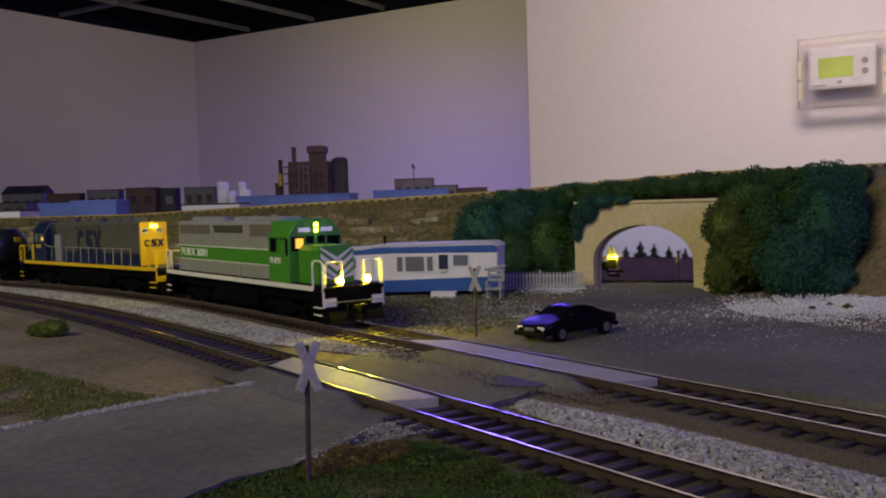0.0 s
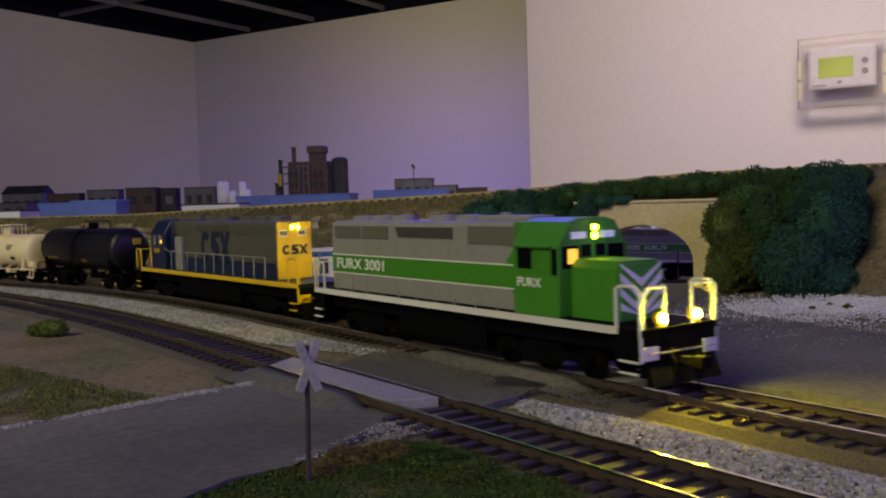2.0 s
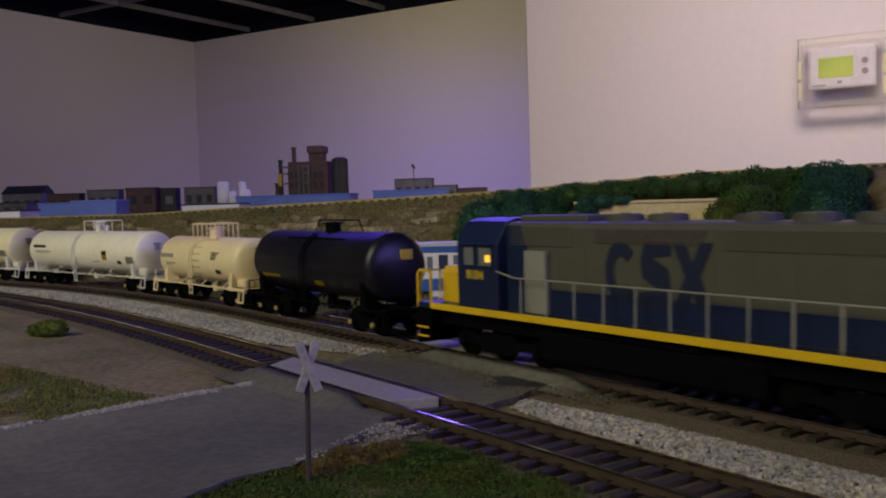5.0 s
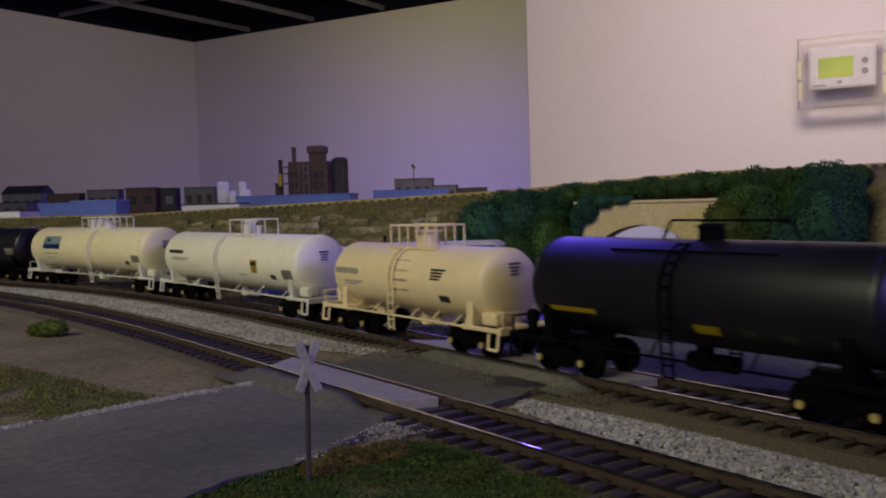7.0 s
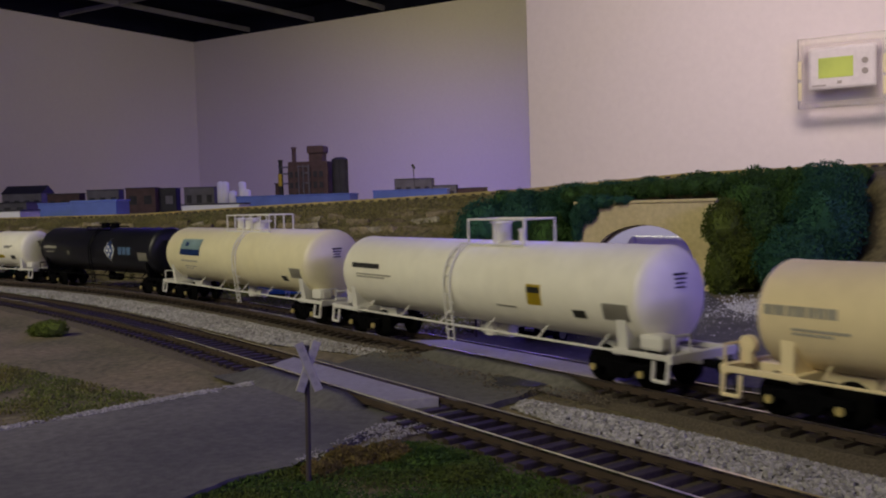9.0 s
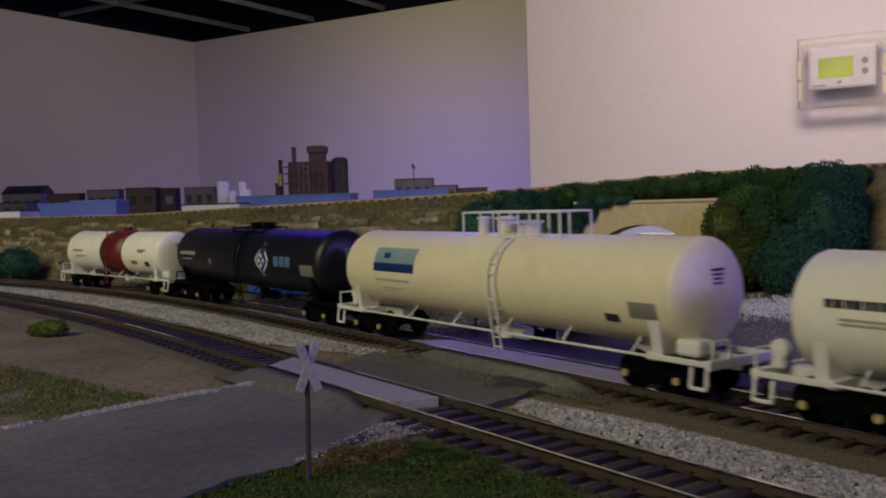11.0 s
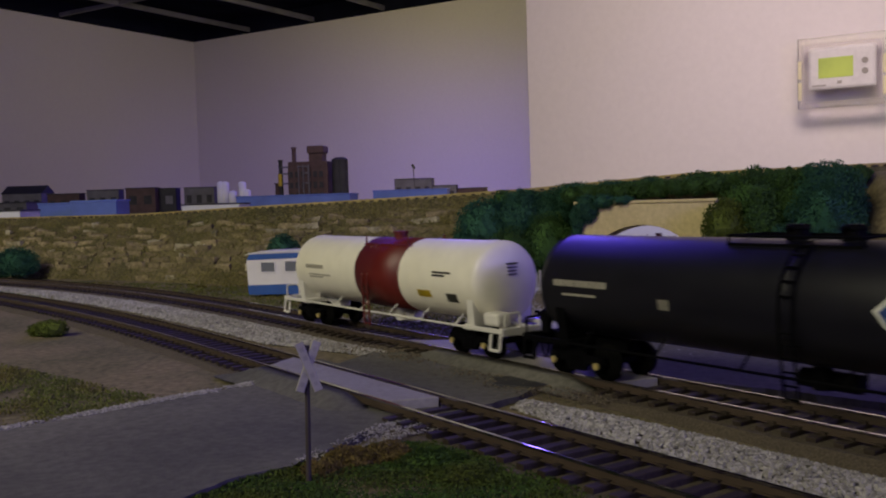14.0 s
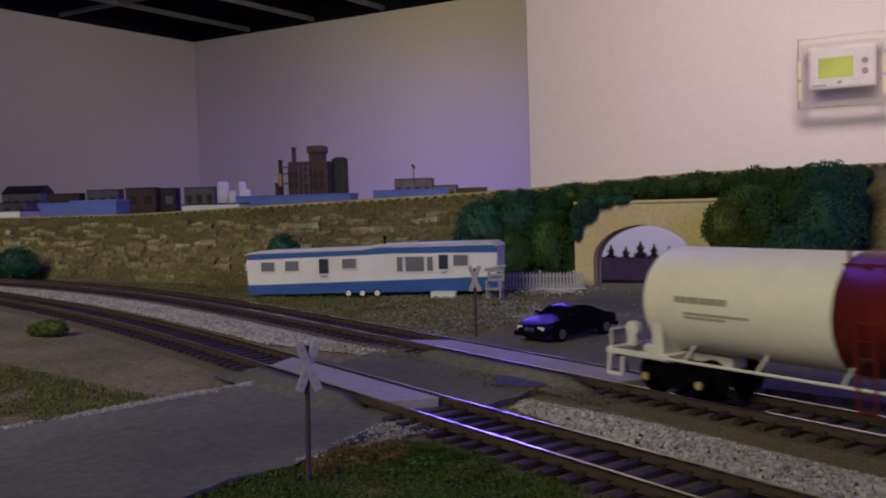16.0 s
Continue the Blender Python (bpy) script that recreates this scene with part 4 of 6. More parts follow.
def tank_car(name, label, s_frame, s_tank, r, cz, body, fitting, truckcap="cap", fancy=True, ladder=None, platform=None, domes=(), slope=False, frame_mat=None):
    """s_...: rear and front ends along the train; everything is then set about the middle of the frame."""
    c0 = (s_frame[0] + s_frame[1]) / 2
    fx = (s_frame[1] - s_frame[0]) / 2
    a, e = s_tank[0] - c0, s_tank[1] - c0
    t = thing(name, label, "tank car", "tank cars of the train")
    b = bm_new()
    d = 5.0
    prof = [(a, 0)] + [(a + d - d * math.cos(q), r * math.sin(q)) for q in np.linspace(0.12, math.pi / 2, 9)] + [(e - d + d * math.cos(q), r * math.sin(q)) for q in np.linspace(math.pi / 2, 0.12, 9)] + [(e, 0)]
    lathe_x(b, prof, 56, 0, cz)
    shell = part("tank_shell", b, body, t, "smooth cylindrical tank with domed ends", True)
    for x in (a + d + 0.3, e - d - 0.3, (a + e) / 2):
        b = bm_new()
        lathe_x(b, [(x - 0.35, r + 0.01), (x - 0.25, r + 0.14), (x + 0.25, r + 0.14), (x + 0.35, r + 0.01)], 56, 0, cz)
        part("weld_seam", b, body, shell, "", True)
    f = frame_mat or fitting
    for q in (-1, 1):
        b = bm_new()
        box(b, min(q * fx, q * (fx - 38)), max(q * fx, q * (fx - 38)), -3.0, 3.0, 8.5, 12.0, 0.3)
        part("stub_sill", b, f, t)
        b = bm_new()
        box(b, min(q * fx, q * (fx - 2.2)), max(q * fx, q * (fx - 2.2)), -14.5, 14.5, 9.6, 12.4, 0.3)
        part("end_sill", b, f, t)
        b = bm_new()
        box(b, min(q * (fx - 24), q * (fx - 21)), max(q * (fx - 24), q * (fx - 21)), -13.8, 13.8, 9.8, 12.2, 0.3)
        part("bolster", b, f, t)
        x = q * (fx - 20)
        for s in (-1, 1):
            b = bm_new()
            box(b, min(q * fx, q * (fx - 24)), max(q * fx, q * (fx - 24)), s * 14 - 0.7, s * 14 + 0.7, 10.4, 12.0, 0.2)
            part("side_sill", b, f, t)
            b = bm_new()
            prism(b, [(s * 13.6, 11.8), (s * (r * 0.92), cz - r * 0.36), (s * (r * 0.70), cz - r * 0.68), (s * 4, 11.8)], x - 2.0, x + 2.0, "yz")
            part("saddle", b, f, t, "sloping saddle bracket")
            b = bm_new()
            x1 = q * (fx - 1.2)
            pipe(b, [(x1, s * 14.5, 10), (x1, s * 15.2, 4.4), (x1 - q * 5.5, s * 15.2, 4.4), (x1 - q * 5.5, s * 14.5, 10)], 0.6)
            part("sill_step", b, fitting, t, "bent step at the corner")
        b = bm_new()
        pipe(b, [(q * (fx - 0.5), -13, 12), (q * (fx - 0.5), -13, 17.5), (q * (fx - 0.5), -6, 17.5), (q * (fx - 0.5), -6, 12)], 0.4)
        part("grab_iron", b, fitting, t)
    for s in (-1, 1):
        b = bm_new()
        rod(b, (-fx + 22, s * 14.2, 11.2), (fx - 22, s * 14.2, 11.2), 0.45, 6)
        for x in np.linspace(-fx + 30, fx - 30, 6):
            pipe(b, [(x, s * 14.2, 11.2), (x, s * 9.5, cz - r * 0.80)], 0.35)
        part("side_rail", b, fitting, t, "thin running rail with brackets")
    b = bm_new()
    rod(b, (-fx + 3, -6, 12), (-fx + 3, -6, 17), 1.7, 10)
    rod(b, (-fx + 3, -7, 17), (-fx + 3, -5, 17), 2.6, 14)
    part("brake_wheel", b, fitting, t)
    if fancy:
        b = bm_new()
        box(b, fx - 15, fx - 6, -12, -5, 12, 17, 1.2)
        part("brake_cylinder", b, fitting, t)
        b = bm_new()
        box(b, -fx + 5, -fx + 11, 4, 11, 12, 16.5, 1.0)
        part("tool_box", b, fitting, t)
    b = bm_new()
    rod(b, (-8, 3, 8.5), (9, 3, 8.5), 2.6, 12)
    rod(b, (0, 0, 6.5), (0, 0, cz - r + 1), 2.6, 12)
    part("valve_and_reservoir", b, "black" if fitting == "black" else fitting, t)
    if ladder is not None:
        x = ladder - c0
        for s in (-1, 1):
            b = bm_new()
            for dx in (-2.0, 2.0):
                pts = [(x + dx, s * 14.8, 5.0), (x + dx, s * (r + 0.9), cz - r * 0.35)] + [(x + dx, s * (r + 0.9) * math.sin(q), cz + (r + 0.9) * math.cos(q)) for q in np.linspace(1.57, 0.45, 6)]
                pipe(b, pts, 0.38)
            for i in range(6):
                z = 6 + i * 3.4
                y = s * (14.8 if z < cz - r * 0.4 else r + 0.9)
                rod(b, (x - 2, y, z), (x + 2, y, z), 0.33, 6)
            for q in np.linspace(1.4, 0.5, 5):
                rod(b, (x - 2, s * (r + 0.9) * math.sin(q), cz + (r + 0.9) * math.cos(q)), (x + 2, s * (r + 0.9) * math.sin(q), cz + (r + 0.9) * math.cos(q)), 0.33, 6)
            part("ladder", b, fitting, t, "side ladder over the tank")
    if platform is not None:
        p0, p1, h, posts = platform[0] - c0, platform[1] - c0, platform[2], platform[3]
        b = bm_new()
        zt = cz + r * 0.90
        for s in (-1, 1):
            box(b, p0, p1, min(s * 4, s * 7.6), max(s * 4, s * 7.6), zt - 0.2, zt + 0.6)
            for x in np.linspace(p0 + 0.4, p1 - 0.4, posts):
                rod(b, (x, s * 7.2, zt), (x, s * 7.2, h), 0.42, 6)
            rod(b, (p0 + 0.4, s * 7.2, h), (p1 - 0.4, s * 7.2, h), 0.42, 6)
        for x in (p0 + 0.4, p1 - 0.4):
            rod(b, (x, -7.2, h), (x, 7.2, h), 0.36, 6)
        part("platform_railing", b, fitting, t, "top platform with thin railings")
    for sx, w, h in domes:
        x = sx - c0
        b = bm_new()
        rod(b, (x, 0, cz + r - 1.5), (x, 0, h - 1.2), w, 20)
        rod(b, (x, 0, h - 1.2), (x, 0, h), w * 1.15, 20, w * 0.8)
        box(b, x - w * 0.3, x + w * 0.3, -w * 1.4, w * 1.4, h - 0.9, h - 0.3)
        part("manway", b, fitting, t, "manway hatch on top of the tank")
    for q in (-1, 1):
        truck(t, q * (fx - 24), (-10, 10), 10, cap=truckcap)
        coupler(t, q * fx, q)
    TRAIN.append((t, c0, 2 * (fx - 24), 0))
    return t, c0


def hug(r, cz):
    return lambda z: math.sqrt(max(0.1, r * r - (z - cz) ** 2)) + 0.12


def patch(parent, name, x0, x1, z0, z1, r, cz, material, label="", lift=0.12):
    """A flat marking bent round the tank's side, on both sides."""
    for s in (-1, 1):
        b = bm_new()
        prev = None
        for z in np.linspace(z0, z1, 6):
            y = s * (math.sqrt(max(0.1, r * r - (z - cz) ** 2)) + lift)
            row = [b.verts.new((x0, y, z)), b.verts.new((x1, y, z))]
            if prev:
                b.faces.new((prev[0], prev[1], row[1], row[0]))
            prev = row
        bmesh.ops.solidify(b, geom=b.faces[:], thickness=0.08)
        part(name, b, material, parent, label)


def end_bars(parent, x, z, material="letter_black", d=5.0):
    b = bm_new()
    for i, (w, h) in enumerate(((5.2, 0.7), (4.6, 0.5), (3.6, 0.5), (4.2, 0.5))):
        box(b, x, x + 0.35, -w / 2, w / 2, z - i * 1.3, z - i * 1.3 + h)
    part("end_lettering", b, material, parent)


# black tank car
t, c0 = tank_car("tank_car", "plain black tank car with small yellow placards", (-818, -670), (-808, -679), 15.6, 29.4, "tank_black", "black", domes=((-741, 3.8, 49.6),), ladder=-745, fancy=False)
patch(t, "placard_yellow", -797 - c0, -775 - c0, 21.6, 23.2, 15.6, 29.4, "amber")
patch(t, "placard_yellow", -737 - c0, -728 - c0, 19.4, 22.0, 15.6, 29.4, "amber")
for q in (-718, -706, -692):
    patch(t, "placard_grey", q - c0 - 2.5, q - c0 + 2.5, 19.6, 22.0, 15.6, 29.4, "placard")
bm = bm_new()
box(bm, -679.5 - c0, -678.6 - c0, 0, 6, 33, 37.5)
part("placard_end", bm, "amber", t)
bm = bm_new()
pipe(bm, [(-760 - c0, 0, 44), (-756 - c0, 0, 50.5), (-715 - c0, 0, 50.5), (-711 - c0, 0, 44)], 0.4)
box(bm, -772 - c0, -712 - c0, -10, 10, 41.6, 42.2)
part("running_board", bm, "black", t)

# cream car
t, c0 = tank_car("tank_car", "cream tank car with a railed top platform", (-960, -823), (-952, -832), 14.2, 26.0, "tank_cream", "tank_cream", domes=((-889, 4.4, 46.5),), ladder=-897, platform=(-908, -873, 48.5, 6))
bars(t, "car_number", -946 - c0, -925 - c0, 27.0, 2.6, hug(14.2, 26.0), "letter_grey", 1)
bars(t, "small_lettering", -938 - c0, -922 - c0, 23.4, 0.7, hug(14.2, 26.0), "letter_grey", 2)
bars(t, "small_lettering", -868 - c0, -858 - c0, 31.0, 0.8, hug(14.2, 26.0), "letter_black", 4)
patch(t, "placard", -863 - c0, -856 - c0, 19.0, 21.6, 14.2, 26.0, "placard")
patch(t, "stain_band", -897 - c0, -885 - c0, 18.0, 38.5, 14.2, 26.0, mat("rusty_stain", (0.56, 0.42, 0.26), 0.7, vary=0.2, scale=200), "brown stain below the hatch", 0.05)
end_bars(t, -832.4 - c0, 34)

# white car with the shield
t, c0 = tank_car("tank_car", "white tank car with a yellow shield and side ladder", (-1183, -977), (-1174, -986), 15.6, 27.4, "tank_white", "white", domes=((-1072, 3.6, 50.5), (-1060, 1.3, 47.5)), ladder=-1086, platform=(-1084, -1050, 51.0, 3))
bars(t, "car_number", -1161 - c0, -1138 - c0, 30.2, 2.1, hug(15.6, 27.4), "letter_black", 1)
bars(t, "small_lettering", -1157 - c0, -1128 - c0, 27.2, 0.7, hug(15.6, 27.4), "letter_grey", 2)
patch(t, "shield", -1040 - c0, -1032.5 - c0, 22.5, 29.5, 15.6, 27.4, "amber", "yellow shield emblem")
patch(t, "shield_bar", -1039.6 - c0, -1033 - c0, 26.6, 28.6, 15.6, 27.4, "letter_black", "", 0.2)
patch(t, "placard", -1018 - c0, -1012 - c0, 19.8, 22.4, 15.6, 27.4, "placard")
patch(t, "placard_grey", -1004 - c0, -993 - c0, 20.4, 25.6, 15.6, 27.4, "letter_grey")
patch(t, "small_lettering", -1058 - c0, -1047 - c0, 20.6, 21.2, 15.6, 27.4, "letter_grey")
end_bars(t, -986.2 - c0, 34)

# white car with the blue sign
t, c0 = tank_car("tank_car", "ivory tank car with a blue landscape sign", (-1411, -1196), (-1402, -1205), 16.6, 29.2, "tank_ivory", "white", domes=((-1316, 2.2, 52), (-1302, 3.6, 52), (-1289, 4.4, 50.5)), ladder=-1290, platform=(-1320, -1264, 53.6, 6))
patch(t, "sign", -1373.5 - c0, -1342 - c0, 33.2, 39.4, 16.6, 29.2, "sky_blue", "pale blue sign panel")
patch(t, "sign_band", -1373.5 - c0, -1342 - c0, 29.6, 33.2, 16.6, 29.2, "deep_blue", "dark blue sign band")
patch(t, "sign_mark", -1366 - c0, -1361 - c0, 35.2, 37.4, 16.6, 29.2, "deep_blue", "", 0.25)
bars(t, "car_number", -1372 - c0, -1346 - c0, 25.6, 2.0, hug(16.6, 29.2), "letter_grey", 1)
bars(t, "small_lettering", -1368 - c0, -1350 - c0, 22.6, 0.8, hug(16.6, 29.2), "letter_grey", 2)
patch(t, "placard", -1236 - c0, -1230 - c0, 20.0, 22.6, 16.6, 29.2, "placard")
patch(t, "placard_grey", -1225 - c0, -1214 - c0, 22, 27, 16.6, 29.2, "letter_grey")
end_bars(t, -1205.2 - c0, 36)

# black car with the diamond
t, c0 = tank_car("tank_car", "glossy black tank car with a white diamond emblem", (-1626, -1416), (-1618, -1425), 16.4, 29.2, "tank_black", "black", domes=((-1528, 3.2, 49.5), (-1512, 3.2, 49.5)), ladder=-1520, platform=(-1545, -1505, 46.5, 3), fancy=False)
for sc, material, lift in ((1.0, "letter_white", 0.15), (0.84, "deep_blue", 0.28)):
    R_ = 16.4 + lift
    for s in (-1, 1):
        b = bm_new()
        ring = []
        for k, (dx, dz) in enumerate(((0, 9.0), (4, 4.5), (8.2, 0.5), (5.5, -3.0), (1.5, -6.0), (0, -8.6), (-1.5, -6.0), (-5.5, -3.0), (-8.2, 0.5), (-4, 4.5))):
            z = 29.8 + dz * sc
            ring.append(b.verts.new((-1489.3 - c0 + dx * sc, s * math.sqrt(max(1, R_ * R_ - (z - 29.2) ** 2)), z)))
        mid = b.verts.new((-1489.3 - c0, s * R_, 29.8))
        for i in range(len(ring)):
            b.faces.new((mid, ring[i], ring[(i + 1) % len(ring)]))
        part("diamond_emblem", b, material, t, "white and blue diamond emblem")
for dx, dz in ((0, 2.6), (0, -2.6), (2.6, 0), (-2.6, 0)):
    for s in (-1, 1):
        b = bm_new()
        box(b, -1489.3 - c0 + dx - 1.0, -1489.3 - c0 + dx + 1.0, min(s * 16.6, s * 16.95), max(s * 16.6, s * 16.95), 29.8 + dz - 1.0, 29.8 + dz + 1.0)
        part("diamond_dot", b, "letter_white", t)
for q in (-1475, -1468.5, -1462):
    patch(t, "emblem_block", q - c0, q - c0 + 5.2, 27.2, 32.4, 16.4, 29.2, "pale_blue")
bars(t, "car_number", -1607 - c0, -1583 - c0, 30.0, 2.0, hug(16.4, 29.2), "letter_grey", 1)
bars(t, "small_lettering", -1603 - c0, -1588 - c0, 27.0, 0.8, hug(16.4, 29.2), "letter_grey", 1)
patch(t, "placard_grey", -1562.5 - c0, -1558.5 - c0, 25.4, 28.4, 16.4, 29.2, "letter_grey")
patch(t, "placard_grey", -1446 - c0, -1433 - c0, 23.6, 29.0, 16.4, 29.2, "letter_grey")
end_bars(t, -1425.2 - c0, 36, "letter_grey")

# white car with the red band
t, c0 = tank_car("tank_car", "white tank car with a broad dark red band", (-1818, -1637), (-1806, -1649), 15.4, 27.4, "tank_white", "white", domes=(), fancy=True)
b = bm_new()
lathe_x(b, [(-1741.5 - c0, 15.40), (-1741.5 - c0, 15.56), (-1705 - c0, 15.56), (-1705 - c0, 15.40)], 56, 0, 27.4)
band = part("red_band", b, "tank_red", t, "dark red band with the hatch", True)
b = bm_new()
rod(b, (-1726 - c0, 0, 41.5), (-1726 - c0, 0, 45.0), 3.0, 16)
rod(b, (-1726 - c0, 0, 44.8), (-1726 - c0, 0, 45.8), 3.5, 16)
box(b, -1742 - c0, -1704 - c0, -9.5, 9.5, 39.8, 40.5)
for x in (-1740.5, -1706):
    for s in (-1, 1):
        rod(b, (x - c0, s * 9.3, 40), (x - c0, s * 9.3, 44), 0.4, 6)
for s in (-1, 1):
    pipe(b, [(-1735 - c0, s * 14.6, 5), (-1735 - c0, s * 15.6, 27), (-1735 - c0, s * 9.5, 40.5)], 0.45)
    pipe(b, [(-1730.5 - c0, s * 14.6, 5), (-1730.5 - c0, s * 15.6, 27), (-1730.5 - c0, s * 9.5, 40.5)], 0.45)
    for i in range(8):
        z = 6 + i * 4.2
        y = s * (14.8 if z < 27 else 15.4 - (z - 27) * 0.40)
        rod(b, (-1735 - c0, y, z), (-1730.5 - c0, y, z), 0.35, 6)
part("red_manway_and_ladder", b, "tank_red", band, "dark red hatch, platform and ladder")
bars(t, "car_number", -1790 - c0, -1772 - c0, 28.0, 1.8, hug(15.4, 27.4), "letter_grey", 1)
bars(t, "small_lettering", -1787 - c0, -1765 - c0, 24.8, 0.7, hug(15.4, 27.4), "letter_grey", 2)
bars(t, "small_lettering", -1680 - c0, -1668 - c0, 30.4, 0.8, hug(15.4, 27.4), "letter_black", 2)
patch(t, "placard_yellow", -1691.5 - c0, -1682 - c0, 20.6, 23.4, 15.4, 27.4, "amber")
patch(t, "placard", -1671.5 - c0, -1664.5 - c0, 19.6, 23.0, 15.4, 27.4, "placard")
end_bars(t, -1649.2 - c0, 34)


# ---------------- tunnel portal with the mirror in it ----------------
PX, PY, PH = 97.0, 650.0, -29.05
portal = thing("tunnel_portal", "tan cast-stone tunnel portal with a mirror inside", "tunnel portal", x=PX, y=PY, z=0, rz=PH)
arch = [(8.4, -6), (8.4, 14)] + [(43.0 + 34.6 * math.cos(q), 14.0 + 24.4 * math.sin(q)) for q in np.linspace(math.pi, 0, 25)][1:-1] + [(77.6, 14), (77.6, -6)]
outer = [(-5, -6), (-5, 30), (-3.5, 53)] + [(x, 53.4 + 0.4 * math.sin(x / 9)) for x in np.linspace(2, 88, 21)] + [(92.5, 53), (92.5, -6)]
bm = bm_new()
def arch_face(b, y):
    k = [b.verts.new((x, y, z)) for x, z in arch]
    o = [b.verts.new((x, y, z)) for x, z in outer]
    return k, o
k0, o0 = arch_face(bm, 0)
k1, o1 = arch_face(bm, 9)
na, no = len(arch), len(outer)
for (k, o) in ((k0, o0), (k1, o1)):
    i = j = 0
    while i < na - 1 or j < no - 1:
        if j == no - 1 or (i < na - 1 and i / (na - 1) <= j / (no - 1)):
            bm.faces.new((k[i], k[i + 1], o[j]))
            i += 1
        else:
            bm.faces.new((k[i], o[j + 1], o[j]))
            j += 1
for r0, r1 in ((k0, k1), (o0, o1)):
    for i in range(len(r0) - 1):
        bm.faces.new((r0[i], r0[i + 1], r1[i + 1], r1[i]))
bmesh.ops.recalc_face_normals(bm, faces=bm.faces[:])
part("portal_face", bm, "stone", portal, "tan stone portal wall with an arched opening")
# voussoir ring stones, buttress and coping
for i in range(23):
    q0, q1 = math.pi * i / 23 + 0.012, math.pi * (i + 1) / 23 - 0.012
    o = [(43 + 34.4 * math.cos(q), 14 + 24.2 * math.sin(q)) for q in (q0, q1)] + [(43 + 38.0 * math.cos(q), 14 + 27.8 * math.sin(q)) for q in (q1, q0)]
    b = bm_new()
    prism(b, o, -0.35, 0.2)
    part("voussoir", b, "stone", portal)
b = bm_new()
for r in range(4):
    box(b, 79.5, 92.8, -3.0 + 0.1 * r, 0.2, -6 + r * 5.0, -1.2 + r * 5.0, 0.4)
part("buttress", b, "stone", portal, "stepped stone foot of the portal")
b = bm_new()
box(b, -5, 93.5, -1.2, 10.5, 53.0, 55.0, 0.4)
part("coping", b, "stone", portal)
# mirror, leaning back a little
n = Vector((math.cos(radians(245.5)), math.sin(radians(245.5)), 0))
b = bm_new()
box(b, -46, 46, 0, 1.5, -8, 52)
mir = part("mirror", b, "mirror", portal, "clear mirror closing the tunnel mouth")
world_m = Matrix.Translation(Vector((135.5, 643.0, 0)) * MM) @ Matrix.Rotation(radians(-24.5), 4, "Z") @ Matrix.Rotation(radians(-2.6), 4, "X")
mir.matrix_basis = portal.matrix_world.inverted() @ world_m
b = bm_new()
box(b, -8, 96, 14, 20, -6, 60)
box(b, -8, -3, 8.5, 14.5, -6, 53)
box(b, 92, 96, 8.5, 14.5, -6, 53)
back = part("tunnel_back", b, "mortar", portal)
back.matrix_basis = pose(0, 0.006, 0)


# ---------------- mobile home ----------------
home = thing("mobile_home", "white and blue model mobile home beside the track", "mobile home", x=-137, y=652, z=0, rz=-14)
prof = [(0, -3.4), (-1.5, 20.5), (1, 25.0), (7, 25.9), (84, 27.6), (95, 29.4), (174, 30.2), (178, 27.6), (177, -1.0)]
bm = bm_new()
prism(bm, prof, 0, 27)
bmesh.ops.bevel(bm, geom=[e for e in bm.edges if abs(e.verts[0].co.y - e.verts[1].co.y) < 0.01 and e.verts[0].co.z > 20], offset=0.6, segments=2, affect="EDGES")
part("body", bm, "white", home, "white ribbed body")
bm = bm_new()
prism(bm, [(-0.2, -3.5), (-0.8, 3.2), (108, 6.0), (177.4, 8.0), (177.2, -1.1)], -0.35, 0.1)
prism(bm, [(-1.0, 21.0), (1, 24.6), (7, 25.0), (84, 26.6), (95, 28.2), (175.5, 28.8), (178, 27.2), (177.8, 23.9), (108, 24.2), (84, 23.4)], -0.35, 0.1)
part("blue_band", bm, "blue", home, "blue upper and lower bands")
bm = bm_new()
prism(bm, [(-2, 24.6), (1, 25.9), (7, 26.7), (84, 28.3), (95, 30.1), (174, 30.9), (178.8, 28.2), (174, 30.3), (95, 29.3), (84, 27.4), (7, 25.7), (1, 24.8)], -0.6, 27.6)
part("roof_edge", bm, "white", home)
for x0, x1, z0, z1, kind in ((10, 20, 12.7, 19.1, 0), (28, 38, 12.9, 19.7, 0), (53, 60, 11.0, 21.0, 1), (70, 80, 14.2, 20.8, 0), (109, 113, 11.7, 21.6, 0), (115, 128, 11.7, 21.6, 0), (130, 134, 11.8, 21.5, 0), (138, 144.5, 13.0, 22.6, 1), (148, 158, 15.2, 22.3, 0)):
    b = bm_new()
    for q in ((x0 - 0.7, x1 + 0.7, z0 - 0.7, z0), (x0 - 0.7, x1 + 0.7, z1, z1 + 0.7), (x0 - 0.7, x0, z0, z1), (x1, x1 + 0.7, z0, z1)):
        box(b, q[0], q[1], -0.6, 0.1, q[2], q[3])
    w = part("door" if kind else "window", b, "white", home)
    b = bm_new()
    box(b, x0, x1, -0.2, 0.1, z0, z1)
    part("pane", b, "letter_blue" if kind else "glass_grey", w)
    if kind:
        b = bm_new()
        box(b, x0 + 1.5, x1 - 1, -1.2, 0, z0 - 2.2, z0 - 1.6)
        part("handle", b, "steel", w)
for i, x in enumerate((74, 84, 94.5)):
    b = bm_new()
    rod(b, (x, -0.4, -2.6), (x, 4, -2.6), 2.7, 18)
    wh = part("wheel", b, "rubber", home)
    b = bm_new()
    rod(b, (x, -0.8, -2.6), (x, 0, -2.6), 1.9, 14)
    part("hubcap", b, "white", wh)
b = bm_new()
